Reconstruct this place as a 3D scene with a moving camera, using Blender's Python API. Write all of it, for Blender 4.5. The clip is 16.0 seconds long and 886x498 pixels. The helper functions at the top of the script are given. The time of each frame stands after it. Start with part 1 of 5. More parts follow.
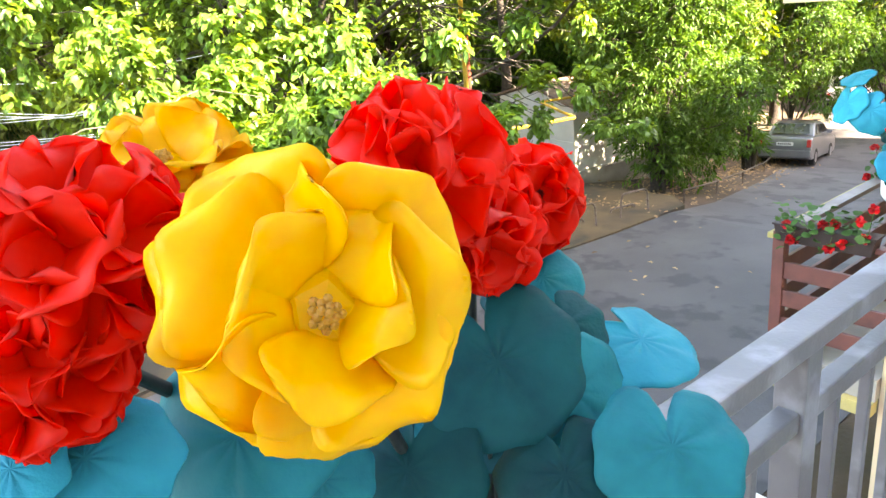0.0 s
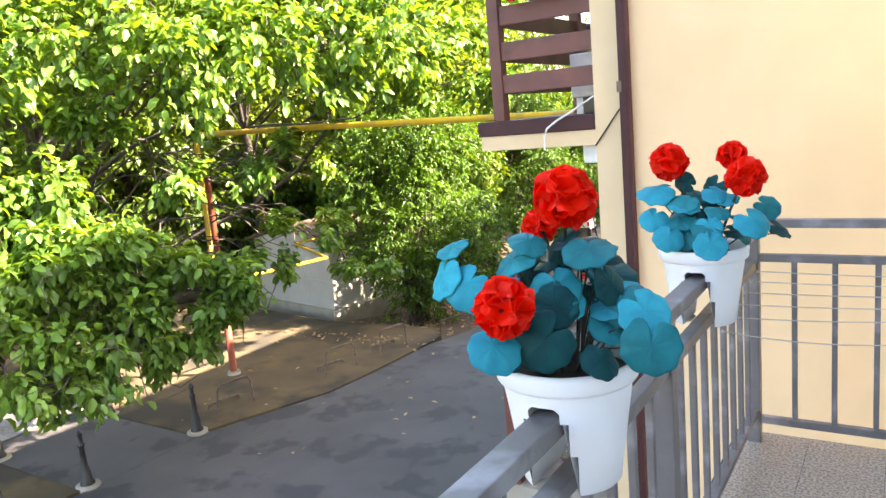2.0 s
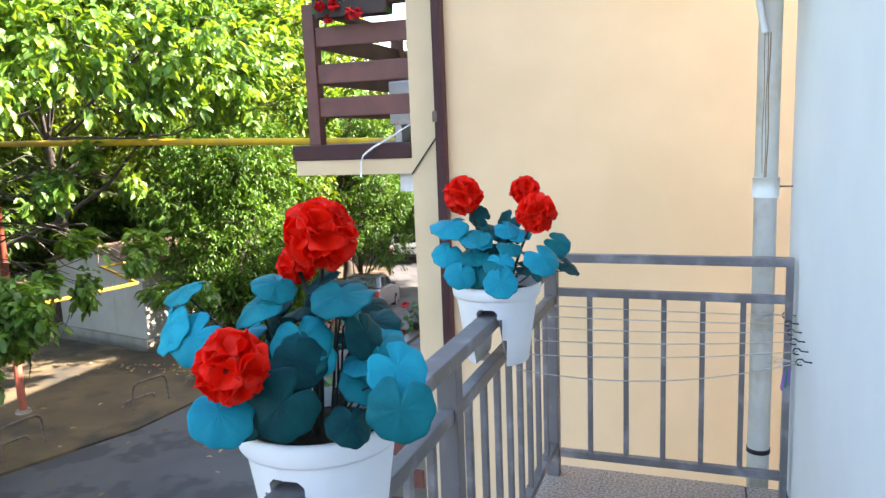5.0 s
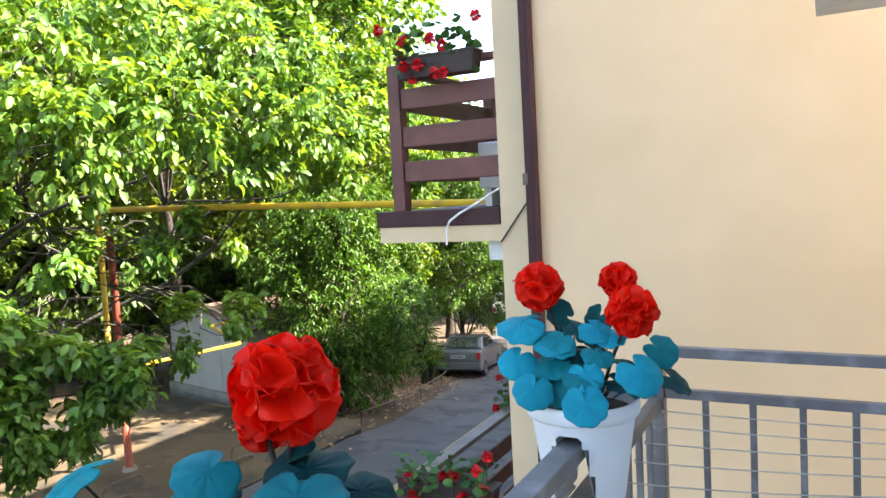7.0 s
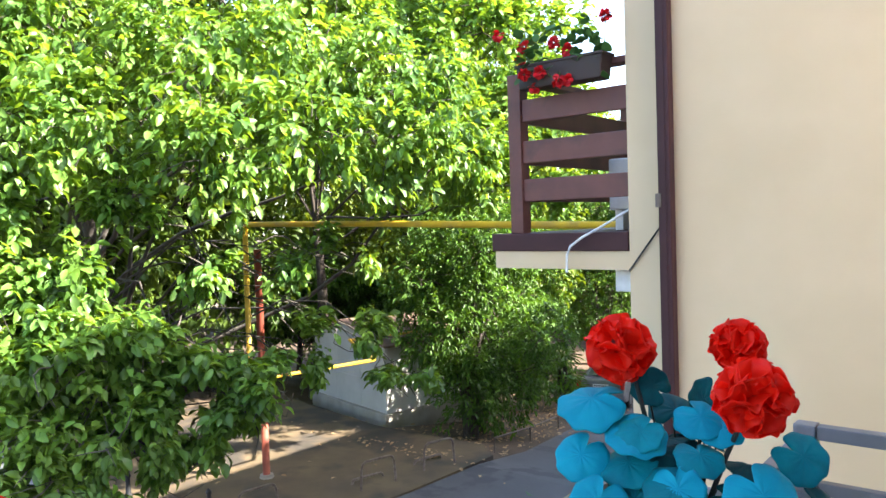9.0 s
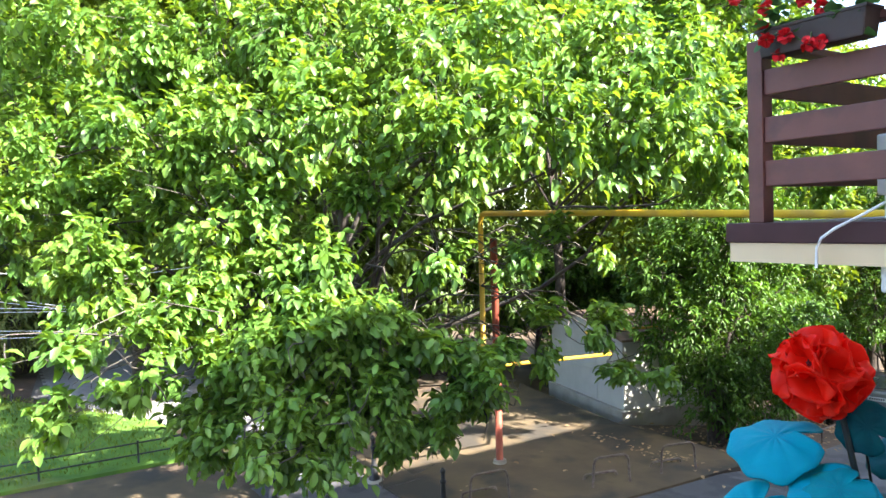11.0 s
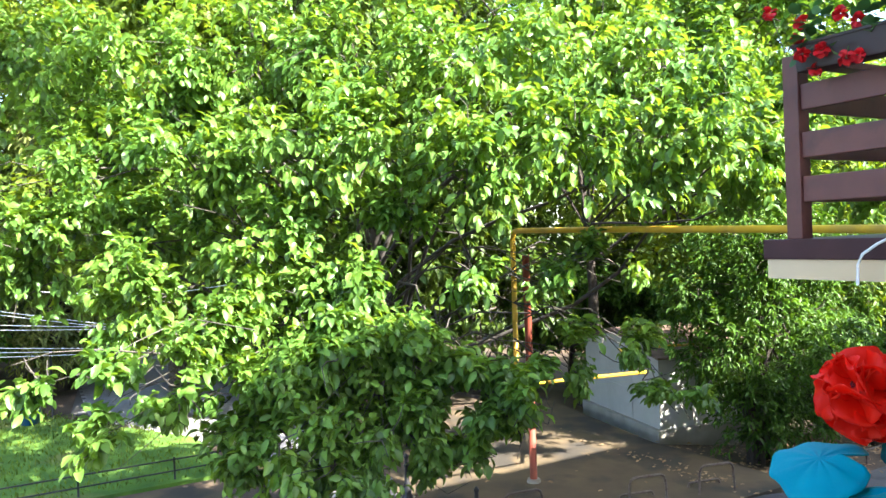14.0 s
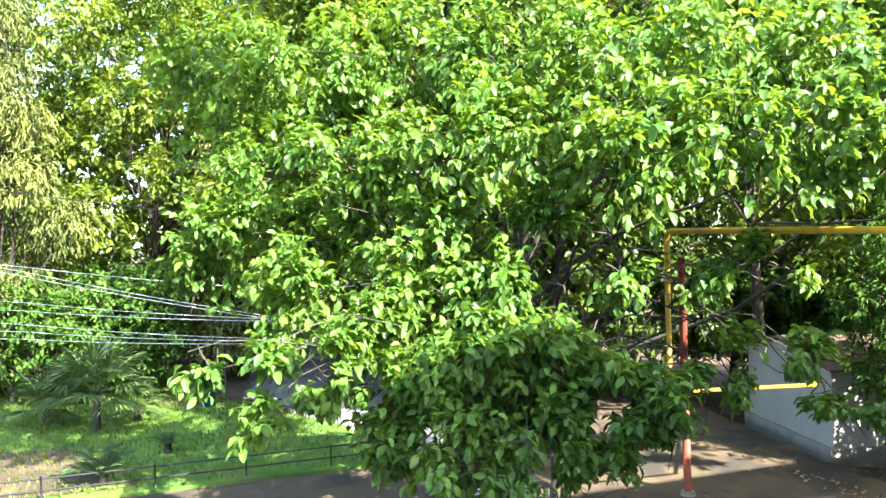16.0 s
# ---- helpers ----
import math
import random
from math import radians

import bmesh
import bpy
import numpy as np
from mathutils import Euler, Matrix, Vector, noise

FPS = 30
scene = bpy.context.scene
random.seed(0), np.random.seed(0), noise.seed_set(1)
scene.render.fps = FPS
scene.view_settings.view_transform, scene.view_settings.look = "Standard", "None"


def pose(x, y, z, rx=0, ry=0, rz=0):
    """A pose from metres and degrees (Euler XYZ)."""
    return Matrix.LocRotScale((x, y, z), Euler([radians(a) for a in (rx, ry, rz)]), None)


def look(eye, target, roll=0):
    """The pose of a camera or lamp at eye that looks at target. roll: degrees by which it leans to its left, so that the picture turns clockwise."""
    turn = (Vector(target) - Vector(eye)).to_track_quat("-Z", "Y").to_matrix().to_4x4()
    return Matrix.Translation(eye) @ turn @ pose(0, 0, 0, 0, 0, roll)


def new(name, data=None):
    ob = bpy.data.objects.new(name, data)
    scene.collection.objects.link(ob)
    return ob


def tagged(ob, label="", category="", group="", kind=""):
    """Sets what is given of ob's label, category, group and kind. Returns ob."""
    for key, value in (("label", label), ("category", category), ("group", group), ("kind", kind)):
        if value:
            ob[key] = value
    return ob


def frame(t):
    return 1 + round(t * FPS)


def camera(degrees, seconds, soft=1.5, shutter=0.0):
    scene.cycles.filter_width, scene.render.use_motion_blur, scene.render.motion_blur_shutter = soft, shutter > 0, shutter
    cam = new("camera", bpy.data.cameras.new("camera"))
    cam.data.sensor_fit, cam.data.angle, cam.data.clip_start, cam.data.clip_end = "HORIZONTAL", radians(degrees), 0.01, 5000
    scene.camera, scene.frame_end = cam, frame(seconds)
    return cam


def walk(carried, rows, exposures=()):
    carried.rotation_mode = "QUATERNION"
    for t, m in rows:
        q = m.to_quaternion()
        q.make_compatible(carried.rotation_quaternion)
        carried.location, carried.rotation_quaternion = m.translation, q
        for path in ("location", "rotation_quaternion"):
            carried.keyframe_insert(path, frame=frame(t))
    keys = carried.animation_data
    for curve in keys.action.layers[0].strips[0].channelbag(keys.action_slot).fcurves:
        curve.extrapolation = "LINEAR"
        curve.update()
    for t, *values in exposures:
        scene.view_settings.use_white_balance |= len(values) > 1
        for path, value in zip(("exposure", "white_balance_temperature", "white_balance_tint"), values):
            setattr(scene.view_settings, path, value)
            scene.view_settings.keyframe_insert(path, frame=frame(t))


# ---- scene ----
cam = camera(62.3, 16.0)
PATH = [
    (0, (0.506, 0.077, 1.572), (-0.983, 1.246, 0.925), -5.5),
    (0.5, (0.548, 0.133, 1.568), (-0.911, 1.371, 0.984), -4.7),
    (1, (0.577, 0.26, 1.589), (-0.79, 1.647, 1.132), -4.6),
    (1.5, (0.574, 0.468, 1.583), (-0.629, 2.018, 1.198), -4.8),
    (2, (0.584, 0.606, 1.578), (-0.489, 2.257, 1.231), -5.1),
    (2.5, (0.588, 0.703, 1.575), (-0.393, 2.42, 1.276), -3.5),
    (3, (0.576, 0.7, 1.584), (-0.298, 2.472, 1.274), -3.5),
    (3.5, (0.563, 0.687, 1.57), (-0.138, 2.527, 1.222), -2.7),
    (3.7, (0.567, 0.669, 1.563), (-0.091, 2.519, 1.178), -2.6),
    (5.8, (0.659, 1.0, 1.571), (-0.05, 2.851, 1.308), -2.0),
    (6, (0.647, 1.036, 1.573), (-0.084, 2.88, 1.315), -2.1),
    (6.5, (0.575, 1.154, 1.61), (-0.206, 2.984, 1.411), -2.6),
    (7, (0.566, 1.312, 1.618), (-0.367, 3.076, 1.474), -3.1),
    (7.5, (0.61, 1.498, 1.624), (-0.531, 3.138, 1.532), -1.0),
    (8, (0.609, 1.609, 1.617), (-0.605, 3.195, 1.516), -0.6),
    (8.5, (0.536, 1.744, 1.619), (-0.692, 3.321, 1.526), -1.2),
    (9, (0.508, 1.846, 1.615), (-0.763, 3.389, 1.542), -1.9),
    (9.5, (0.532, 2.006, 1.599), (-0.878, 3.423, 1.534), -1.2),
    (10, (0.527, 2.103, 1.59), (-1.036, 3.348, 1.513), -0.8),
    (10.2, (0.494, 2.123, 1.591), (-1.121, 3.299, 1.499), -0.9),
    (12.3, (0.478, 2.134, 1.601), (-1.257, 3.128, 1.543), -1.9),
    (12.5, (0.482, 2.132, 1.598), (-1.254, 3.123, 1.547), -1.8),
    (13, (0.483, 2.127, 1.599), (-1.259, 3.11, 1.557), -1.8),
    (13.5, (0.488, 2.119, 1.601), (-1.257, 3.096, 1.557), -2.0),
    (14, (0.49, 2.116, 1.604), (-1.258, 3.089, 1.575), -2.2),
    (14.5, (0.495, 2.165, 1.612), (-1.344, 2.950, 1.591), -1.3),
    (15, (0.475, 2.200, 1.600), (-1.439, 2.781, 1.586), -0.8),
    (15.5, (0.485, 2.200, 1.600), (-1.432, 2.771, 1.590), -1.4),
    (16, (0.500, 2.200, 1.605), (-1.410, 2.793, 1.589), -1.8),
]
EXPOSURES = [(0, 4.15, 8000, 15), (0.5, 4.05, 8000, 17), (1, 3.95, 7900, 19), (1.5, 3.8, 7800, 17), (2.5, 3.42, 7500, 16), (3.5, 3.35, 6900, 15), (5.8, 3.18, 6800, 14), (7.5, 3.1, 6700, 13), (9, 3.06, 6400, 13), (12.3, 3.05, 6200, 11), (16, 2.98, 6100, 10)]
walk(cam, [(t, look(eye, target, roll)) for t, eye, target, roll in PATH], EXPOSURES)

# ---- world, sun, exposure ----
SUN_DIR = Vector((0.72, 0.32, 0.61)).normalized()
world = bpy.data.worlds.new("world")
scene.world = world
world.use_nodes = True
wn = world.node_tree.nodes
sky = wn.new("ShaderNodeTexSky")
sky.sky_type = "NISHITA"
sky.sun_disc = False
sky.sun_elevation = math.asin(SUN_DIR.z)
sky.sun_rotation = math.atan2(SUN_DIR.x, SUN_DIR.y)
sky.air_density, sky.dust_density = 1.0, 2.0
wn["Background"].inputs["Strength"].default_value = 0.14
world.node_tree.links.new(sky.outputs["Color"], wn["Background"].inputs["Color"])
sun = new("sun", bpy.data.lights.new("sun", "SUN"))
sun.data.energy, sun.data.angle, sun.data.color = 4.9, radians(0.6), (1.0, 0.93, 0.8)
sun.matrix_world = look((0, 0, 30), Vector((0, 0, 30)) - SUN_DIR)


# ---- materials ----
def material(name, color, color2=None, scale=8.0, rough=0.6, metal=0.0, bump=0.2, bump_scale=None, fine=60.0, var=0.0, detail=6.0,
             translucent=0.0, trans_color=None, spec=0.5, island=0.0, stain=None, stain_scale=1.2, stain_edge=(0.52, 0.66), contrast=(0.35, 0.65)):
    m = bpy.data.materials.new(name)
    m.use_nodes = True
    nt = m.node_tree
    n, l = nt.nodes, nt.links
    b = n["Principled BSDF"]
    b.inputs["Roughness"].default_value = rough
    b.inputs["Metallic"].default_value = metal
    b.inputs["Specular IOR Level"].default_value = spec
    tc = n.new("ShaderNodeTexCoord")
    tex = n.new("ShaderNodeTexNoise")
    tex.inputs["Scale"].default_value = scale
    tex.inputs["Detail"].default_value = detail
    l.new(tc.outputs["Object"], tex.inputs["Vector"])
    ramp = n.new("ShaderNodeValToRGB")
    ramp.color_ramp.elements[0].position, ramp.color_ramp.elements[1].position = contrast
    c2 = color2 or tuple(min(1, c * 0.78) for c in color)
    ramp.color_ramp.elements[0].color = (*c2, 1)
    ramp.color_ramp.elements[1].color = (*color, 1)
    l.new(tex.outputs["Fac"], ramp.inputs["Fac"])
    out = ramp.outputs["Color"]
    if stain:
        st = n.new("ShaderNodeTexNoise")
        st.inputs["Scale"].default_value = stain_scale
        st.inputs["Detail"].default_value = 8
        l.new(tc.outputs["Object"], st.inputs["Vector"])
        sr = n.new("ShaderNodeValToRGB")
        sr.color_ramp.elements[0].position, sr.color_ramp.elements[1].position = stain_edge
        l.new(st.outputs["Fac"], sr.inputs["Fac"])
        mx = n.new("ShaderNodeMix")
        mx.data_type = "RGBA"
        l.new(sr.outputs["Color"], mx.inputs[0])
        l.new(out, mx.inputs[6])
        mx.inputs[7].default_value = (*stain, 1)
        out = mx.outputs[2]
    if var or island:
        hsv = n.new("ShaderNodeHueSaturation")
        mr = n.new("ShaderNodeMapRange")
        amount = var or island
        mr.inputs[3].default_value, mr.inputs[4].default_value = 1 - amount, 1 + amount
        if island:
            g = n.new("ShaderNodeNewGeometry")
            l.new(g.outputs["Random Per Island"], mr.inputs[0])
        else:
            g = n.new("ShaderNodeObjectInfo")
            l.new(g.outputs["Random"], mr.inputs[0])
        l.new(mr.outputs[0], hsv.inputs["Value"])
        l.new(out, hsv.inputs["Color"])
        out = hsv.outputs["Color"]
    l.new(out, b.inputs["Base Color"])
    if bump:
        fn = n.new("ShaderNodeTexNoise")
        fn.inputs["Scale"].default_value = fine
        fn.inputs["Detail"].default_value = 4
        l.new(tc.outputs["Object"], fn.inputs["Vector"])
        bp = n.new("ShaderNodeBump")
        bp.inputs["Strength"].default_value = bump
        bp.inputs["Distance"].default_value = bump_scale or 0.004
        l.new(fn.outputs["Fac"], bp.inputs["Height"])
        l.new(bp.outputs["Normal"], b.inputs["Normal"])
    if translucent:
        tr = n.new("ShaderNodeBsdfTranslucent")
        if trans_color:
            tm = n.new("ShaderNodeMix")
            tm.data_type, tm.blend_type = "RGBA", "MULTIPLY"
            tm.inputs[0].default_value = 1.0
            l.new(out, tm.inputs[6])
            tm.inputs[7].default_value = (*trans_color, 1)
            l.new(tm.outputs[2], tr.inputs["Color"])
        else:
            l.new(out, tr.inputs["Color"])
        ms = n.new("ShaderNodeMixShader")
        ms.inputs[0].default_value = translucent
        l.new(b.outputs[0], ms.inputs[1])
        l.new(tr.outputs[0], ms.inputs[2])
        l.new(ms.outputs[0], n["Material Output"].inputs["Surface"])
    return m


M = {
    "render_beige": material("render_beige", (0.66, 0.50, 0.32), (0.63, 0.475, 0.30), 3.0, 0.9, bump=0.25, fine=140, bump_scale=0.003, stain=(0.60, 0.45, 0.28), stain_scale=0.8),
    "render_white": material("render_white", (0.80, 0.80, 0.80), (0.76, 0.76, 0.77), 2.5, 0.85, bump=0.15, fine=90),
    "rail_grey": material("rail_grey", (0.155, 0.143, 0.148), (0.13, 0.12, 0.125), 12, 0.42, bump=0.12, fine=120, stain=(0.26, 0.25, 0.27), stain_scale=6),
    "pot_white": material("pot_white", (0.80, 0.80, 0.82), (0.77, 0.77, 0.79), 6, 0.45, bump=0.05),
    "soil": material("soil", (0.05, 0.035, 0.022), (0.02, 0.015, 0.01), 60, 0.95, bump=0.8, fine=150, bump_scale=0.01),
    "petal_red": material("petal_red", (0.98, 0.030, 0.008), (0.95, 0.020, 0.006), 6, 0.42, var=0.06, bump=0.04, fine=60, translucent=0.55, trans_color=(1, 0.8, 0.6), spec=0.3),
    "petal_yellow": material("petal_yellow", (0.98, 0.61, 0.002), (0.97, 0.53, 0.002), 3, 0.42, var=0.05, bump=0.05, fine=60, translucent=0.35, trans_color=(1, 0.85, 0.5), spec=0.3),
    # Foam tones differ; the two darker ones also put leaf shade into the colour.
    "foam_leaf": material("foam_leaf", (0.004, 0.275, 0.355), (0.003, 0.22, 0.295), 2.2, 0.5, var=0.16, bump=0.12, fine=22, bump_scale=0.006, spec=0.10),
    "foam_leaf_half_shaded": material("foam_leaf_half_shaded", (0.002, 0.18, 0.21), (0.002, 0.13, 0.155), 2.2, 0.5, var=0.25, bump=0.12, fine=22, bump_scale=0.006, spec=0.10),
    "foam_leaf_shaded": material("foam_leaf_shaded", (0.002, 0.062, 0.066), (0.002, 0.038, 0.046), 2.2, 0.5, var=0.35, bump=0.12, fine=22, bump_scale=0.006, spec=0.10),
    "stem_dark": material("stem_dark", (0.012, 0.02, 0.014), (0.008, 0.01, 0.009), 30, 0.6, bump=0.3),
    "stamen": material("stamen", (0.55, 0.27, 0.02), (0.35, 0.14, 0.01), 40, 0.5),
    "berry_red": material("berry_red", (0.22, 0.004, 0.008), (0.12, 0.002, 0.004), 40, 0.35),
    "wood_brown": material("wood_brown", (0.135, 0.042, 0.032), (0.10, 0.030, 0.025), 5, 0.55, var=0.12, bump=0.3, fine=30, stain=(0.075, 0.025, 0.022), stain_scale=4),
    "metal_brown": material("metal_brown", (0.060, 0.024, 0.026), (0.045, 0.018, 0.020), 4, 0.55, bump=0.05, spec=0.2),
    "pipe_weathered": material("pipe_weathered", (0.82, 0.80, 0.76), (0.72, 0.70, 0.65), 5, 0.6, bump=0.2, stain=(0.60, 0.54, 0.44), stain_scale=5),
    "rust_stain": material("rust_stain", (0.34, 0.22, 0.12), (0.25, 0.17, 0.10), 30, 0.8),
    "terrazzo": material("terrazzo", (0.41, 0.34, 0.29), (0.19, 0.15, 0.13), 90, 0.5, var=0.06, bump=0.2, fine=120, contrast=(0.42, 0.56)),
    "grout": material("grout", (0.10, 0.09, 0.08), rough=0.9),
    "concrete": material("concrete", (0.33, 0.30, 0.26), (0.24, 0.22, 0.19), 2, 0.9, bump=0.4, fine=30),
    "apron": material("apron", (0.115, 0.080, 0.040), (0.07, 0.05, 0.028), 1.1, 0.9, bump=0.4, fine=18, bump_scale=0.01, stain=(0.04, 0.032, 0.023), stain_scale=0.7, stain_edge=(0.50, 0.60)),
    "asphalt": material("asphalt", (0.092, 0.086, 0.090), (0.066, 0.062, 0.066), 0.7, 0.7, bump=0.4, fine=40, bump_scale=0.01, stain=(0.046, 0.044, 0.048), stain_scale=1.3, stain_edge=(0.54, 0.60)),
    "ground_soil": material("ground_soil", (0.11, 0.072, 0.043), (0.05, 0.034, 0.021), 0.9, 0.95, bump=0.6, fine=14, bump_scale=0.03, stain=(0.06, 0.045, 0.025), stain_scale=0.5),
    "grass": material("grass", (0.10, 0.20, 0.016), (0.05, 0.12, 0.012), 1.5, 0.9, bump=0.6, fine=30, bump_scale=0.03, stain=(0.15, 0.16, 0.04), stain_scale=0.5),
    "paving": material("paving", (0.29, 0.27, 0.26), (0.22, 0.21, 0.205), 6, 0.85, var=0.15, bump=0.3),
    "leaf_walnut": material("leaf_walnut", (0.155, 0.285, 0.045), (0.092, 0.205, 0.038), 1.2, 0.42, island=0.45, bump=0, translucent=0.5, trans_color=(1.5, 1.15, 0.3), spec=0.5),
    "leaf_laurel": material("leaf_laurel", (0.085, 0.175, 0.022), (0.045, 0.105, 0.016), 2.0, 0.42, island=0.4, bump=0, translucent=0.38, trans_color=(1.2, 1.1, 0.3), spec=0.3),
    "leaf_bright": material("leaf_bright", (0.15, 0.215, 0.018), (0.085, 0.15, 0.014), 0.6, 0.5, island=0.35, bump=0, translucent=0.45, trans_color=(1.3, 1.1, 0.25)),
    "leaf_forest": material("leaf_forest", (0.105, 0.165, 0.02), (0.05, 0.10, 0.014), 0.4, 0.5, island=0.4, bump=0, translucent=0.4, trans_color=(1.25, 1.1, 0.3)),
    "leaf_conifer": material("leaf_conifer", (0.19, 0.21, 0.035), (0.085, 0.12, 0.025), 0.35, 0.7, island=0.35, bump=0, translucent=0.25),
    "leaf_geranium": material("leaf_geranium", (0.060, 0.16, 0.030), (0.035, 0.10, 0.02), 6, 0.6, island=0.3, bump=0, translucent=0.3),
    "bloom_red": material("bloom_red", (0.70, 0.012, 0.02), (0.55, 0.006, 0.012), 12, 0.55, island=0.3, bump=0, translucent=0.25),
    "palm_leaf": material("palm_leaf", (0.11, 0.17, 0.05), (0.06, 0.11, 0.03), 3, 0.5, island=0.25, bump=0, translucent=0.3),
    "dry_leaf": material("dry_leaf", (0.34, 0.23, 0.12), (0.22, 0.13, 0.06), 3, 0.8, island=0.45, bump=0),
    "bark": material("bark", (0.055, 0.042, 0.033), (0.026, 0.02, 0.016), 9, 0.95, bump=0.9, fine=26, bump_scale=0.03),
    "bark_grey": material("bark_grey", (0.085, 0.073, 0.06), (0.045, 0.038, 0.032), 6, 0.9, bump=0.8, fine=30, bump_scale=0.02),
    "gas_yellow": material("gas_yellow", (0.62, 0.37, 0.02), (0.52, 0.30, 0.02), 4, 0.5, bump=0.1, stain=(0.42, 0.25, 0.04), stain_scale=3),
    "post_rust": material("post_rust", (0.30, 0.062, 0.03), (0.20, 0.045, 0.025), 5, 0.7, bump=0.3),
    "shed_wall": material("shed_wall", (0.44, 0.43, 0.40), (0.38, 0.37, 0.34), 1.5, 0.85, bump=0.2),
    "shed_roof": material("shed_roof", (0.19, 0.12, 0.085), (0.11, 0.07, 0.05), 3, 0.9, bump=0.5, fine=20),
    "iron_black": material("iron_black", (0.020, 0.020, 0.022), rough=0.5, bump=0.2),
    "rack_steel": material("rack_steel", (0.15, 0.12, 0.10), (0.09, 0.06, 0.05), 12, 0.55, metal=0.3, bump=0.2),
    "cable_black": material("cable_black", (0.015, 0.015, 0.015), rough=0.5, bump=0),
    "wire_pale": material("wire_pale", (0.60, 0.60, 0.60), rough=0.4, bump=0),
    "cord": material("cord", (0.46, 0.43, 0.39), rough=0.8, bump=0.2),
    "white_plastic": material("white_plastic", (0.74, 0.74, 0.74), rough=0.4, bump=0.05),
    "ac_dark": material("ac_dark", (0.03, 0.03, 0.035), rough=0.5),
    "car_silver": material("car_silver", (0.19, 0.19, 0.205), (0.17, 0.17, 0.185), 3, 0.28, metal=0.6, bump=0),
    "car_white": material("car_white", (0.66, 0.66, 0.64), rough=0.35, bump=0),
    "glass_dark": material("glass_dark", (0.03, 0.035, 0.04), rough=0.08, bump=0, spec=0.8),
    "tyre": material("tyre", (0.02, 0.02, 0.02), rough=0.85),
    "lamp_red": material("lamp_red", (0.45, 0.02, 0.015), rough=0.25, bump=0),
    "plate": material("plate", (0.7, 0.7, 0.68), rough=0.5, bump=0),
    "bin_blue": material("bin_blue", (0.01, 0.11, 0.42), rough=0.45, bump=0.05),
    "kerb_yellow": material("kerb_yellow", (0.40, 0.33, 0.12), (0.28, 0.23, 0.10), 3, 0.85, bump=0.4),
    "peg_green": material("peg_green", (0.03, 0.20, 0.14), rough=0.5, bump=0),
    "peg_violet": material("peg_violet", (0.22, 0.12, 0.40), rough=0.5, bump=0),
    "far_wall": material("far_wall", (0.50, 0.44, 0.36), (0.42, 0.37, 0.30), 1.2, 0.9),
}


# ---- building helpers ----
def link(name, me, mat, parent=None, label=""):
    me.materials.append(M[mat])
    ob = new(name, me)
    if parent:
        ob.parent = parent
    if label:
        tagged(ob, label)
    return ob


def part(name, bm, mat, parent=None, label="", smooth=False):
    me = bpy.data.meshes.new(name)
    if smooth:
        for f in bm.faces:
            f.smooth = True
    bm.to_mesh(me)
    bm.free()
    return link(name, me, mat, parent, label)


def box(bm, lo, hi, bevel=0.0, m=None):
    c = [(a + b) / 2 for a, b in zip(lo, hi)]
    s = [abs(b - a) for a, b in zip(lo, hi)]
    mat = Matrix.Translation(c) @ Matrix.Diagonal((*s, 1))
    r = bmesh.ops.create_cube(bm, size=1, matrix=(m @ mat) if m else mat)
    if bevel:
        edges = list({e for v in r["verts"] for e in v.link_edges})
        bmesh.ops.bevel(bm, geom=edges, offset=bevel, segments=2, affect="EDGES", profile=0.6)
    return bm


def boxbm(lo, hi, bevel=0.0, m=None):
    return box(bmesh.new(), lo, hi, bevel, m)


def tube(bm, pts, radii, sides=8, caps=True):
    """A tube along points; radii is one number or one per point."""
    pts = [Vector(p) for p in pts]
    if not hasattr(radii, "__len__"):
        radii = [radii] * len(pts)
    rings = []
    up = Vector((0.13, 0.21, 0.97))
    for i, p in enumerate(pts):
        d = (pts[min(i + 1, len(pts) - 1)] - pts[max(i - 1, 0)]).normalized()
        a = d.cross(up)
        if a.length < 0.05:
            a = d.cross(Vector((1, 0, 0)))
        a.normalize()
        b = d.cross(a)
        rings.append([bm.verts.new(p + radii[i] * (math.cos(q) * a + math.sin(q) * b)) for q in (2 * math.pi * k / sides for k in range(sides))])
    for r0, r1 in zip(rings, rings[1:]):
        for k in range(sides):
            f = bm.faces.new((r0[k], r0[(k + 1) % sides], r1[(k + 1) % sides], r1[k]))
            f.smooth = sides > 4
    if caps:
        bm.faces.new(rings[0])
        bm.faces.new(rings[-1][::-1])
    return bm


def tubebm(pts, radii, sides=8):
    return tube(bmesh.new(), pts, radii, sides)


def empty(name, at=(0, 0, 0), label="", category="", group="", kind=""):
    e = new(name)
    e.location = at
    return tagged(e, label, category, group, kind)


def lathe(bm, profile, sides=32):
    """Turn (r, z) pairs about z."""
    rings = [[bm.verts.new((r * math.cos(a), r * math.sin(a), z)) for a in (2 * math.pi * k / sides for k in range(sides))] for r, z in profile]
    for r0, r1 in zip(rings, rings[1:]):
        for k in range(sides):
            f = bm.faces.new((r0[k], r0[(k + 1) % sides], r1[(k + 1) % sides], r1[k]))
            f.smooth = True
    return bm


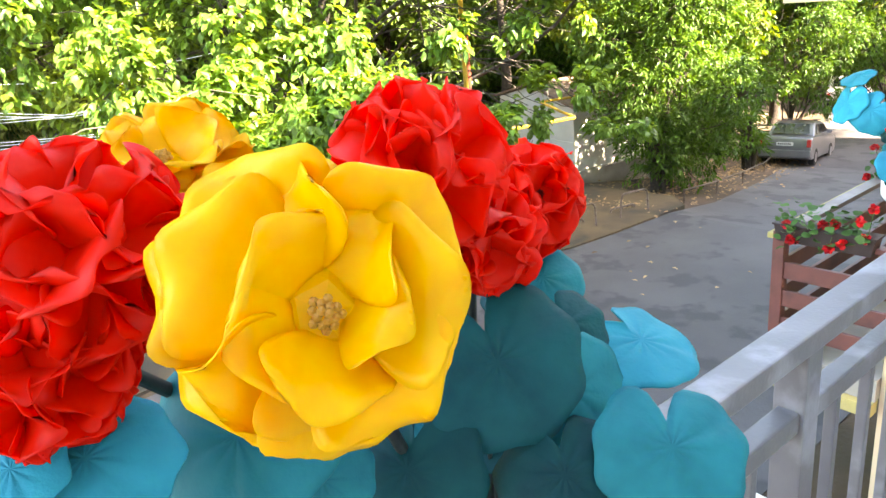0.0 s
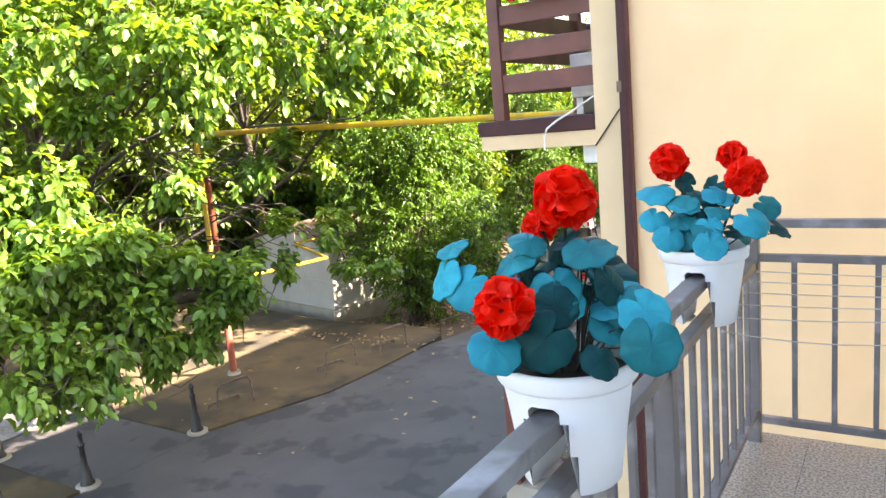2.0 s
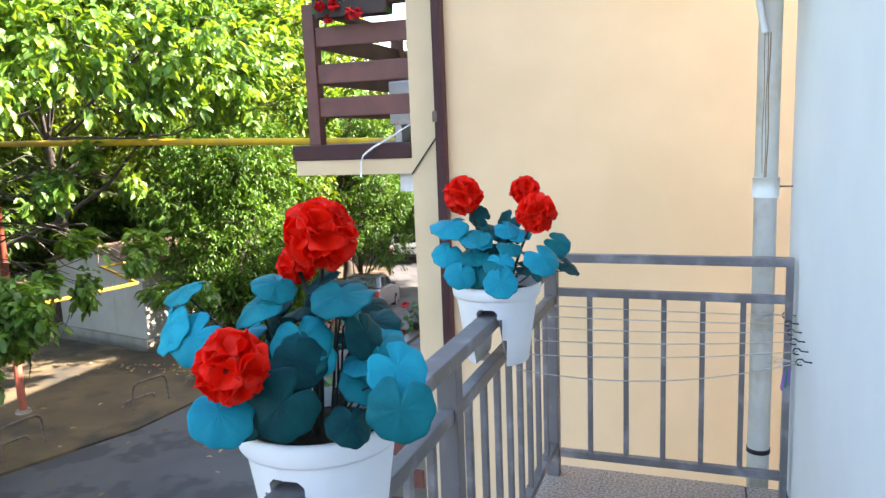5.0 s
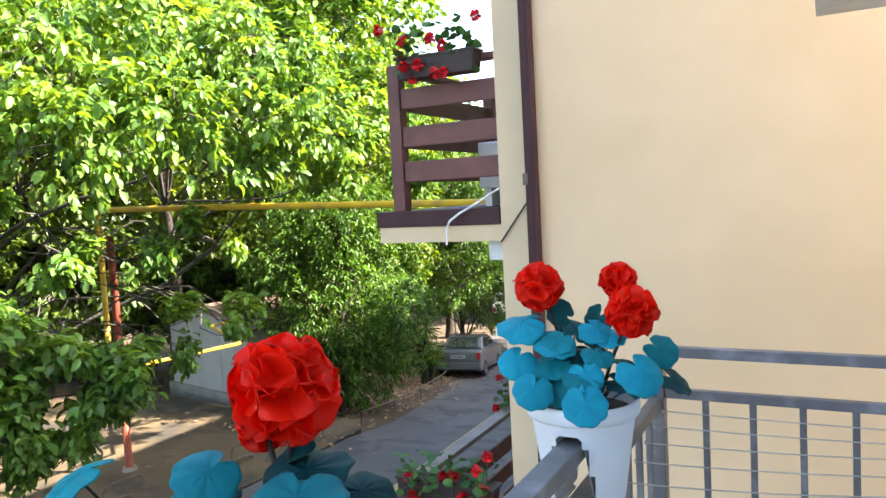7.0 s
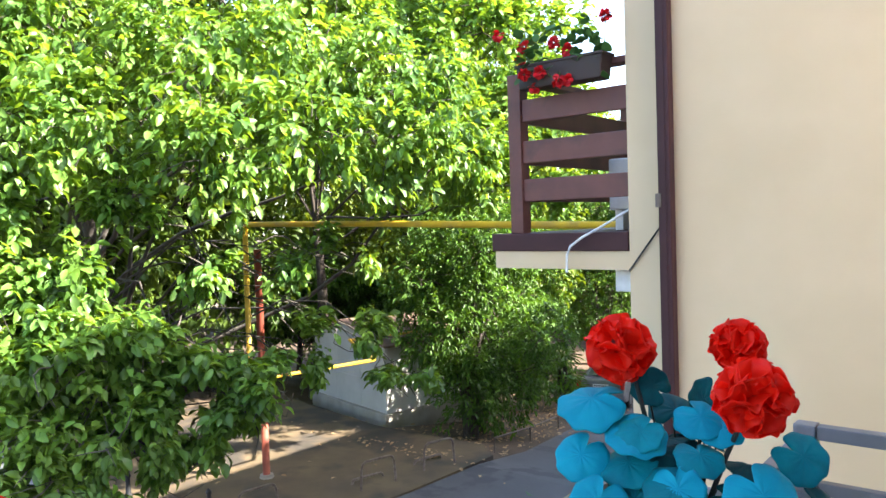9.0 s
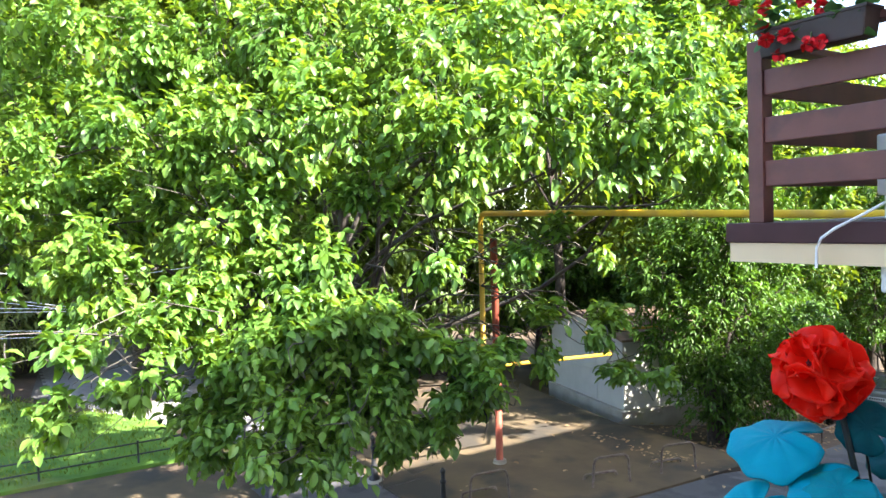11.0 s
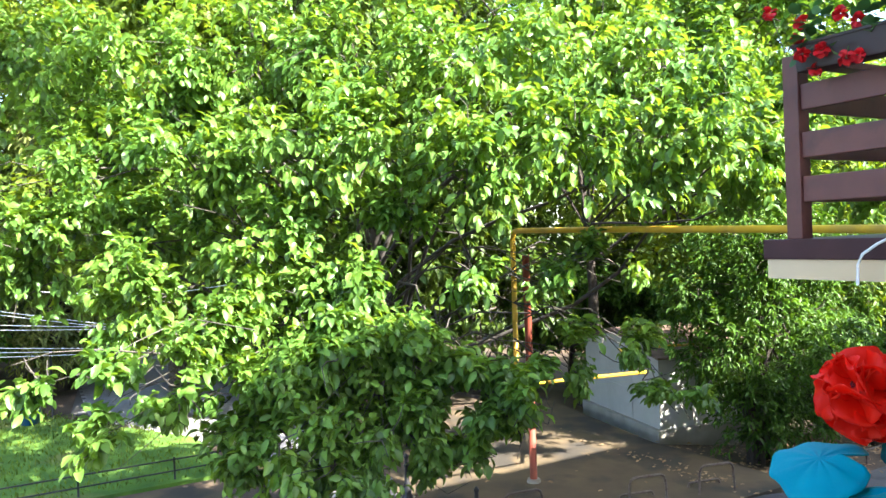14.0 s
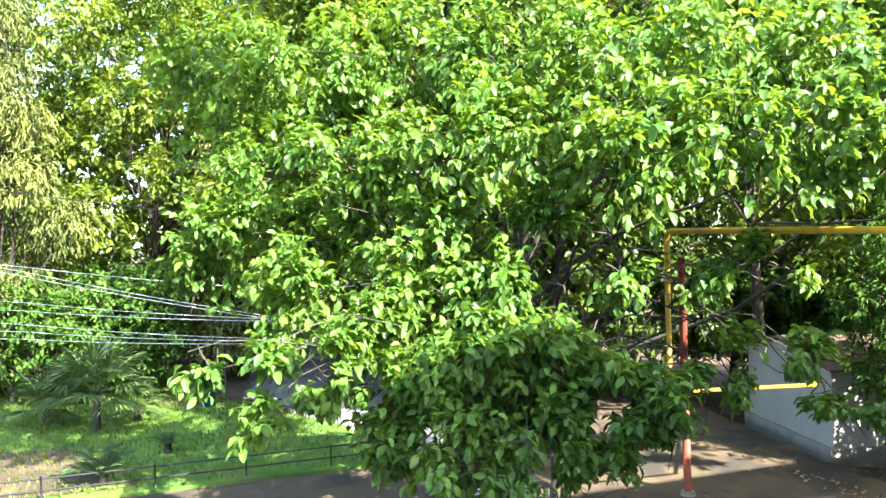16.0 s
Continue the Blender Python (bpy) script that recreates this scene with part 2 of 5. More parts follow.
def poly_slab(bm, pts, top, bottom, rise=None):
    """A flat slab over a polygon; rise(x, y) is added to its height."""
    rise = rise or (lambda x, y: 0)
    up = [bm.verts.new((x, y, top + rise(x, y))) for x, y in pts]
    dn = [bm.verts.new((x, y, bottom + rise(x, y))) for x, y in pts]
    bm.faces.new(up)
    bm.faces.new(dn[::-1])
    n = len(pts)
    for i in range(n):
        bm.faces.new((up[i], dn[i], dn[(i + 1) % n], up[(i + 1) % n]))
    bmesh.ops.recalc_face_normals(bm, faces=bm.faces)
    return bm


def leaf_mesh(name, pos, direction, size, width=0.5, droop=0.25, fold=0.12, rng=None, spin=1.0):
    """Many leaves as one mesh: each has a base at pos, points along direction and is size long; two folded halves."""
    n = len(pos)
    pos, d = np.asarray(pos, float), np.asarray(direction, float)
    d /= np.linalg.norm(d, axis=1)[:, None] + 1e-9
    up = np.tile(np.array([0.0, 0.0, 1.0]), (n, 1)) + rng.normal(0, 0.40 * spin, (n, 3))
    side = np.cross(d, up)
    side /= np.linalg.norm(side, axis=1)[:, None] + 1e-9
    nor = np.cross(side, d)
    shape = np.array([(0, 0, 0), (-0.34, 0.24, fold), (-0.5, 0.56, fold * 0.9), (-0.30, 0.86, fold * 0.2 - droop * 0.5), (0, 1, -droop),
                      (0.30, 0.86, fold * 0.2 - droop * 0.5), (0.5, 0.56, fold * 0.9), (0.34, 0.24, fold), (0, 0.5, 0.02)])
    s = np.asarray(size, float).reshape(-1, 1) * np.ones((n, 1))
    verts = np.empty((n, 9, 3))
    for k, (a, b, c) in enumerate(shape):
        verts[:, k] = pos + s * (a * width * side + b * d + c * nor)
    base = np.arange(n)[:, None] * 9
    faces = np.concatenate([base + np.array([q]) for q in ((0, 8, 2, 1), (8, 4, 3, 2), (0, 7, 6, 8), (8, 6, 5, 4))], 1).reshape(-1, 4)
    me = bpy.data.meshes.new(name)
    v = verts.reshape(-1, 3)
    nv, nq = len(v), len(faces)
    me.vertices.add(nv)
    me.vertices.foreach_set("co", v.astype(np.float32).ravel())
    me.loops.add(nq * 4)
    me.loops.foreach_set("vertex_index", faces.ravel().astype(np.int32))
    me.polygons.add(nq)
    me.polygons.foreach_set("loop_start", (np.arange(nq) * 4).astype(np.int32))
    me.update(calc_edges=True)
    me.validate()
    return me


def twigs(lobes, per_m2, rng, inner=0.55, flat=0.85, clump=0.0):
    """Twig ends in the outer part of round lobes (x, y, z, r), gathered into sprays: points and outward directions."""
    pts, out = [], []
    for x, y, z, r in lobes:
        k = max(6, int(per_m2 * r * r * 12.6))
        if clump:
            c = max(3, int(9 * r * r))
            cu = rng.normal(0, 1, (c, 3))
            cu /= np.linalg.norm(cu, axis=1)[:, None]
            pick = rng.integers(0, c, k)
            u = cu[pick] * (1 / clump) + rng.normal(0, 0.55, (k, 3))
            lift = (0.72 + 0.42 * rng.random(c))[pick][:, None]
        else:
            u = rng.normal(0, 1, (k, 3))
            lift = 1.0
        u /= np.linalg.norm(u, axis=1)[:, None]
        rad = r * (inner + (1.12 - inner) * rng.random((k, 1)) ** 0.7) * lift
        wob = 1 + 0.22 * np.sin(3.1 * u[:, :1] * 2 + x) * np.cos(2.7 * u[:, 1:2] * 2 + y)
        pts.append(np.array([x, y, z]) + u * rad * wob * np.array([1, 1, flat]))
        out.append(u)
    return np.concatenate(pts), np.concatenate(out)


def clusters(pts, out, rng, leaves=9, spread=0.5, size=0.15, jitter=0.35, sag=0.35):
    """Leaves fanned round each twig end: positions, directions and sizes."""
    n = len(pts)
    p = np.repeat(pts, leaves, 0)
    o = np.repeat(out, leaves, 0)
    d = o * 0.5 + rng.normal(0, 0.62, (n * leaves, 3)) * np.array([1, 1, 0.55])
    d[:, 2] -= sag
    s = size * (0.65 + 0.6 * rng.random(n * leaves))
    p = p - o * rng.random((n * leaves, 1)) * spread * 0.6 + rng.normal(0, 0.3, (n * leaves, 3)) * spread * 0.35
    return p, d, s


def curve_points(a, b, rng, bow=0.12, n=7, lift=0.0):
    a, b = Vector(a), Vector(b)
    d = (b - a).length
    off = [Vector(rng.normal(0, bow * d * 0.35, 3)) for _ in range(2)]
    pts = []
    for i in range(n):
        f = i / (n - 1)
        w = math.sin(math.pi * f)
        pts.append(a.lerp(b, f) + off[0] * w + off[1] * math.sin(2 * math.pi * f) * 0.5 + Vector((0, 0, lift * d * w)))
    return pts


def tree(name, base, height, lobes, leaf_mat, bark, label, seed, size=0.15, per_m2=5.0, leaves=8, r0=0.25, width=0.5, sag=0.35,
         category="tree", fork=0.35, twig_every=9, group="", flat=0.85, spin=1.0, inner=0.55, clump=0.0, lean=0.5):
    """A tapered trunk with limbs to every lobe, twigs to some leaf clusters, and a crown of single leaves."""
    rng = np.random.default_rng(seed)
    t = empty(name, base, label, category, group)
    bx, by, bz = base
    top = Vector((np.mean([q[0] for q in lobes]) * lean + bx * (1 - lean), np.mean([q[1] for q in lobes]) * lean + by * (1 - lean), bz + height))
    bm = bmesh.new()
    stem = curve_points((bx, by, bz - 0.15), top, rng, 0.05, 9)
    tube(bm, stem, [r0 * (1.25 if i == 0 else 1) * (1 - 0.085 * i) for i in range(9)], 10)
    for x, y, z, r in lobes:
        f = min(7, max(2, int(8 * (fork + (1 - fork) * rng.random() * max(0.15, (z - bz) / max(height, 1) * 0.8)))))
        a = stem[f]
        limb = curve_points(a, (x, y, z), rng, 0.2, 7, 0.06)
        rr = max(0.014, r0 * 0.2 * min(1, r))
        tube(bm, limb, [rr * (1 - 0.13 * i) for i in range(7)], 6)
        for _ in range(4):
            u = Vector(rng.normal(0, 1, 3)).normalized()
            tube(bm, curve_points(limb[4 + int(rng.integers(0, 3))], Vector((x, y, z)) + u * r * 0.9, rng, 0.3, 5), [0.014, 0.012, 0.010, 0.007, 0.005], 4)
    pts, out = twigs(lobes, per_m2, rng, inner, flat, clump)
    cen = np.repeat(np.array([q[:3] for q in lobes]), [max(6, int(per_m2 * q[3] ** 2 * 12.6)) for q in lobes], 0)
    for i in range(0, len(pts), twig_every):
        a = Vector(cen[i]).lerp(Vector(pts[i]), 0.35)
        tube(bm, curve_points(a, pts[i], rng, 0.3, 4), [0.011, 0.008, 0.006, 0.004], 3, caps=False)
    bm.transform(Matrix.Translation((-bx, -by, -bz)))
    part("trunk", bm, bark, t)
    p, d, s = clusters(pts, out, rng, leaves, size * 2.6, size, sag=sag)
    me = leaf_mesh("crown", p - np.array(base), d, s, width, rng=rng, spin=spin)
    tagged(link("crown", me, leaf_mat, t), kind="stuff")
    return t


G = -3.51          # level of the road below the balcony


def fall(x, y):
    """The lane runs downhill beyond the parking bay."""
    return -0.13 * max(0.0, min(y, 28.0) - 14.0)


# ---- large structure: ground, lane, lawn ----
def ground_sheet():
    me = bpy.data.meshes.new("ground")
    ys = [-600, -120, -40, -10, 0, 5, 10, 14] + list(range(16, 62, 4)) + [120, 600]
    xs = [-600, -120, -60, -40, -30, -22, -16, -12, -9, -6, -3, 0, 4, 10, 40, 120, 600]
    verts = [(x, y, G + fall(x, y) - 0.02) for y in ys for x in xs]
    w = len(xs)
    faces = [(j * w + i, j * w + i + 1, (j + 1) * w + i + 1, (j + 1) * w + i) for j in range(len(ys) - 1) for i in range(w - 1)]
    me.from_pydata(verts, [], faces)
    return tagged(link("ground", me, "ground_soil"), "bare brown earth with leaf litter under trees", "ground", kind="structure")


def strip(name, left, right, lift, mat, label, category):
    """A paved strip between two edge lines, draped over the ground, with a thickness."""
    bm = bmesh.new()
    cols = []
    for (x0, y0), (x1, y1) in zip(left, right):
        cols.append([bm.verts.new((x, y, G + fall(x, y) + dz)) for x, y, dz in ((x0, y0, lift), (x1, y1, lift), (x1, y1, -0.2), (x0, y0, -0.2))])
    for a, b in zip(cols, cols[1:]):
        for k in range(4):
            bm.faces.new((a[k], a[(k + 1) % 4], b[(k + 1) % 4], b[k]))
    bm.faces.new(cols[0][::-1])
    bm.faces.new(cols[-1])
    bmesh.ops.recalc_face_normals(bm, faces=bm.faces)
    return tagged(part(name, bm, mat), label, category, kind="structure")


ground_sheet()
strip("road", [(-9.6, -30), (-9.6, 0), (-9.95, 6.0), (-9.95, 8.3), (-8.98, 10.8), (-8.86, 12), (-8.76, 14), (-8.85, 16), (-9.8, 20), (-11.3, 25), (-13.5, 32), (-17, 42)],
      [(-2.5, -30), (-2.5, 0), (-2.5, 6.0), (-2.5, 8.5), (-2.5, 10.3), (-2.5, 12), (-2.5, 14), (-2.5, 16), (-3.2, 20), (-4.6, 25), (-7.5, 32), (-11, 42)],
      0.0, "asphalt", "grey asphalt lane with darker damp patches", "road")
strip("road_1", [(-13.6, 6.2), (-9.9, 6.2)], [(-13.6, 8.3), (-9.9, 8.3)], 0.005, "asphalt", "dark asphalt entry between iron bollards", "road")


def apron(name, pts):
    bm = poly_slab(bmesh.new(), pts, G + 0.03, G - 0.25)
    return tagged(part(name, bm, "apron"), "worn ochre concrete parking bay dappled with stains", "pavement", kind="structure")


apron("pavement", [(-10.0, 8.32), (-9.0, 10.8), (-8.88, 12.0), (-8.78, 14.6), (-9.4, 15.1), (-12.6, 14.9), (-18.5, 15.9), (-18.5, 8.32)])
apron("pavement_1", [(-10.0, 6.18), (-13.4, 6.18), (-15.9, 4.8), (-15.9, -4.0), (-9.75, -4.0)])
lawn = poly_slab(bmesh.new(), [(-16.2, 6.0), (-16.3, -14), (-34, -14), (-34, 1.5), (-25.5, 2.2), (-20.0, 5.6)], G + 0.06, G - 0.2)
tagged(part("lawn", lawn, "grass"), "green lawn with sunlit patches and bare earth", "lawn", kind="structure")
earth = poly_slab(bmesh.new(), [(-16.7, -0.9), (-17.6, -0.3), (-19.4, -0.7), (-20.6, -1.6), (-21.0, -3.4), (-19.0, -6.0), (-16.8, -5.0)], G + 0.075, G)
tagged(part("earth_patch", earth, "ground_soil"), "bare brown earth patch worn in the lawn", "earth", kind="structure")
strip("path", [(-13.3, 6.7), (-16.5, 6.6), (-22, 5.4), (-25.5, 2.9), (-32, 3.5), (-44, 5.0)],
      [(-13.3, 8.6), (-16.5, 8.7), (-22, 8.5), (-25.5, 8.6), (-32, 9.5), (-44, 11.5)], 0.02, "grout", "grey joints of a paved garden path", "path")

# ---- balcony and house ----
HOUSE_X, SLAB_Y, FAR_Y = 0.99, 4.10, 6.01


def structure(name, bm, mat, label, category):
    return tagged(part(name, bm, mat), label, category, kind="structure")


# Both roofs and the wall tops are unseen; their height sets the shadow line.
structure("wall_house", boxbm((HOUSE_X, -6, G - 0.3), (HOUSE_X + 0.3, 4.34, 5.8)), "render_white", "plain white rendered house wall", "wall")
structure("wall_back", boxbm((HOUSE_X + 0.3, 4.04, G - 0.3), (9, 4.34, 5.8)), "render_white", "white rendered side wall of the house", "wall")
structure("roof_house_shade", boxbm((HOUSE_X - 0.5, -6, 5.8), (9, 4.6, 6.0)), "concrete", "unseen flat grey roof of the house, placed for its shadow", "roof")
structure("wall_south", boxbm((HOUSE_X + 0.3, -6, G - 0.3), (9, -5.7, 5.8)), "render_white", "white rendered end wall of the house", "wall")
# The neighbour's unseen far length keeps the lane and parked car in shade.
structure("wall_neighbour", boxbm((-1.45, FAR_Y, G - 1.5), (-1.15, 36, 5.75)), "render_beige", "beige rendered front of the neighbouring house", "wall")
structure("wall_neighbour_side", boxbm((-1.15, FAR_Y, G - 1.5), (9, FAR_Y + 0.3, 5.75)), "render_beige", "smooth beige rendered side wall of the neighbouring house", "wall")
structure("roof_neighbour_shade", boxbm((-1.6, FAR_Y - 0.12, 5.75), (9, 36.3, 5.9)), "shed_roof", "unseen brown roof of the neighbouring house, placed for its shadow", "roof")
structure("balcony_slab", boxbm((-0.10, -2.2, -0.22), (HOUSE_X, SLAB_Y, -0.012), 0.006), "concrete", "grey concrete balcony slab with open joints", "slab")



def front_railing():
    r = empty("balcony_railing", (0, 1.0, 0), "grey painted steel railing along the balcony edge", "railing")
    m = Matrix.Translation((0, -1.0, 0))
    y0, y1 = -2.1, 4.0

    def rod(lo, hi, name):
        part(name, boxbm(lo, hi, 0.004, m), "rail_grey", r)
    rod((-0.03, y0, 0.96), (0.03, y1 - 0.03, 1.0), "top_rail")
    rod((-0.02, y0, 0.81), (0.02, y1 - 0.03, 0.85), "middle_rail")
    rod((-0.02, y0, 0.13), (0.02, y1 - 0.03, 0.16), "bottom_rail")
    edges = (-2.05, -1.56, -0.17, 1.22, 2.61, 4.0)
    for y in edges:
        rod((-0.028, y - 0.028, -0.01), (0.028, y + 0.028, 1.034 if y == 4.0 else 0.965), "post")
    for a, b in zip(edges, edges[1:]):
        k = max(2, round((b - a) / 0.15))
        for i in range(1, k):
            y = a + (b - a) * i / k
            rod((-0.011, y - 0.011, 0.155), (0.011, y + 0.011, 0.815), "baluster")


def end_railing():
    r = empty("end_railing", (0.5, 4.0, 0), "grey painted steel end railing of the balcony", "railing")
    m = Matrix.Translation((-0.5, -4.0, 0))

    def rod(lo, hi, name):
        part(name, boxbm(lo, hi, 0.003, m), "rail_grey", r)
    rod((0.03, 3.98, 0.995), (0.975, 4.02, 1.032), "top_rail")
    rod((0.03, 3.985, 0.843), (0.948, 4.015, 0.878), "middle_rail")
    rod((0.03, 3.985, 0.09), (0.948, 4.015, 0.125), "bottom_rail")
    rod((0.948, 3.98, -0.01), (0.975, 4.02, 0.994), "post")
    for i in range(5):
        x = 0.168 + 0.156 * i
        rod((x - 0.011, 3.989, 0.12), (x + 0.011, 4.011, 0.848), "baluster")


front_railing()
end_railing()


def downpipe():
    p = empty("downpipe", (0.882, 4.26, 0), "weathered white drainpipe with rust streaks beside the wall", "drainpipe")
    part("pipe", tubebm([(0, 0, -3.45), (0, 0, 2.18)], 0.047, 20), "pipe_weathered", p)
    part("collar", tubebm([(0, 0, 1.25), (0, 0, 1.335)], 0.054, 20), "pipe_weathered", p)
    part("clamp", tubebm([(0, 0, 0.095), (0, 0, 0.115)], 0.051, 20), "iron_black", p, "dark wire clamp")
    part("elbow", tubebm([(-0.05, -0.04, 2.16), (-0.05, -0.05, 2.06), (-0.035, -0.055, 1.98), (-0.022, -0.05, 1.93)], 0.014, 8), "white_plastic", p, "thin white outlet hose")
    part("bracket", tubebm([(0.05, 0, 1.295), (0.105, 0.0, 1.295)], 0.004, 6), "rack_steel", p)
    rng = np.random.default_rng(3)
    for a in (-0.30, -0.05, 0.12):
        pts = []
        for i in range(9):
            q = -1.75 + a + 0.05 * math.sin(i * 1.3 + a * 9)
            pts.append((0.0472 * math.cos(q), 0.0472 * math.sin(q), 1.93 - i * (0.075 + 0.01 * a)))
        part("rust_streak", tubebm(pts, 0.0014 + 0.0012 * float(rng.random()), 5), "rust_stain", p, "thin rusty water streak")


def ledge():
    e = empty("window_ledge", (0.965, 4.2, 2.185), "pale grey metal ledge above the drainpipe", "ledge")
    part("plate", boxbm((-0.43, -0.25, 0.0), (0.10, 0.12, 0.02), 0.004), "white_plastic", e)
    part("box", boxbm((-0.40, -0.22, 0.022), (0.10, 0.12, 0.30), 0.01), "ac_dark", e, "dark slatted unit on the ledge")


def brown_gutter():
    p = empty("brown_downspout", (-1.192, FAR_Y - 0.045, 0), "dark brown square metal downspout on beige wall", "drainpipe")
    part("pipe", boxbm((-0.038, -0.035, -3.6), (0.038, 0.04, 5.73), 0.010), "metal_brown", p)
    part("seam", boxbm((-0.012, -0.040, -3.6), (0.012, -0.0355, 5.73)), "metal_brown", p)
    part("bracket", boxbm((-0.05, -0.045, 1.66), (-0.015, -0.036, 1.74), 0.003), "rack_steel", p)
    c = empty("black_cable", (-1.45, FAR_Y - 0.01, 1.3), "thin black cable slanting across the beige wall", "cable")
    part("cable", tubebm([(0.0, -0.004, -0.02), (0.13, -0.006, 0.15), (0.28, -0.03, 0.33)], 0.006, 6), "cable_black", c)


downpipe()
ledge()
brown_gutter()


def clothesline(i):
    y0, z0 = 3.92 - 0.14 * i, 0.815 - 0.012 * i
    y1, z1 = 4.02 - 0.10 * i, 0.79 - 0.008 * i
    sag = (0.004, 0.006, 0.008, 0.012, 0.018, 0.055)[i]
    e = empty("clothesline", (0, y0, z0), "thin grey washing line tied to the railing", "washing line", "washing lines")
    a, b = Vector((0.03, 0, 0)), Vector((HOUSE_X - 0.035, y1 - y0, z1 - z0))
    pts = [a.lerp(b, k / 12) - Vector((0, 0, sag * 4 * (k / 12) * (1 - k / 12))) for k in range(13)]
    part("line", tubebm(pts, 0.0022, 5), "cord", e)
    h = b
    hook = [h + Vector((0.036, 0, 0))] + [h + Vector((-0.002 + 0.014 * math.cos(q), 0, 0.012 * math.sin(q))) for q in (0.2, 1.2, 2.2, 3.2, 4.2, 5.2)]
    part("hook", tubebm(hook, 0.003, 6), "iron_black", e, "black screw hook in the white wall")
    knot = bmesh.new()
    bmesh.ops.create_icosphere(knot, subdivisions=1, radius=0.008, matrix=Matrix.Translation(a + Vector((0.004, 0, 0))))
    part("knot", knot, "cord", e)
    if i in (0, 5):
        rng = np.random.default_rng(i)
        bm = bmesh.new()
        for _ in range(12):
            tube(bm, [h + Vector((-0.02, 0, 0)), h + Vector((-0.04 - 0.05 * rng.random(), 0.02 * rng.normal(), 0.006)), h + Vector((-0.05 - 0.07 * rng.random(), 0.03 * rng.normal(), -0.03 * rng.random()))], 0.001, 3)
        part("frayed_end", bm, "cord", e, "frayed cord end")


for i in range(6):
    clothesline(i)
for k, mat in enumerate(("peg_violet", "peg_green", "peg_violet")):
    e = empty("clothes_peg", (0.93 - 0.012 * k, 3.60 - 0.03 * k, 0.70), ("violet" if "violet" in mat else "green") + " plastic clothes peg hanging from a wall hook", "peg", "pegs")
    for s in (-1, 1):
        part("jaw", boxbm((-0.004, s * 0.005 - 0.003, -0.06), (0.004, s * 0.005 + 0.003, 0.005), 0.001, pose(0, 0, 0, 4 * s, 6, 0)), mat, e)


# ---- rail planters with foam geraniums ----
def planter(y):
    e = empty("rail_planter", (0.0, y, 0.0), "white plastic flower pot straddling the grey railing", "planter", "rail planters")
    bm = lathe(bmesh.new(), [(0.132, 1.060), (0.129, 1.03), (0.123, 0.99), (0.113, 0.92), (0.101, 0.835), (0.097, 0.83), (0.0005, 0.83)], 48)
    c = 0.0
    planes = [((c - 0.044, 0, 0.9), (1, 0, 0.10)), ((c + 0.044, 0, 0.9), (1, 0, -0.10)), ((0, 0, 1.022), (0, 0, 1)), ((c - 0.022, 0, 1.022), (1, 0, -1)), ((c + 0.022, 0, 1.022), (1, 0, 1))]
    for co, no in planes:
        bmesh.ops.bisect_plane(bm, geom=list(bm.verts) + list(bm.edges) + list(bm.faces), plane_co=co, plane_no=no)

    def inside(p):
        dx, dz = abs(p.x - c), p.z
        return dz < 1.022 and dx < 0.044 - (dz - 0.9) * 0.10 and dx - 0.022 < 1.022 - dz
    gone = [f for f in bm.faces if inside(f.calc_center_median())]
    bmesh.ops.delete(bm, geom=gone, context="FACES")
    part("body", bm, "pot_white", e, smooth=True)
    for s in (-1, 1):
        cheek = bmesh.new()
        q = [(c + s * 0.051, 0.83, 0.086), (c + s * 0.0345, 1.008, 0.120), (c + s * 0.021, 1.021, 0.121)]
        rows = [[cheek.verts.new((x, yy, z)) for yy in (-w, w)] for x, z, w in q]
        for r0, r1 in zip(rows, rows[1:]):
            cheek.faces.new((r0[0], r0[1], r1[1], r1[0]))
        part("slot_wall", cheek, "pot_white", e)
    part("slot_top", boxbm((c - 0.021, -0.121, 1.0195), (c + 0.021, 0.121, 1.0225)), "pot_white", e)
    rim = lathe(bmesh.new(), [(0.128, 1.046), (0.139, 1.048), (0.143, 1.054), (0.145, 1.080), (0.142, 1.088), (0.136, 1.089), (0.132, 1.083), (0.129, 1.03)], 56)
    part("rim", rim, "pot_white", e)
    soil = lathe(bmesh.new(), [(0.0005, 1.062), (0.06, 1.064), (0.10, 1.058), (0.131, 1.052)], 28)
    part("soil", soil, "soil", e, "dark brown potting soil")
    return e


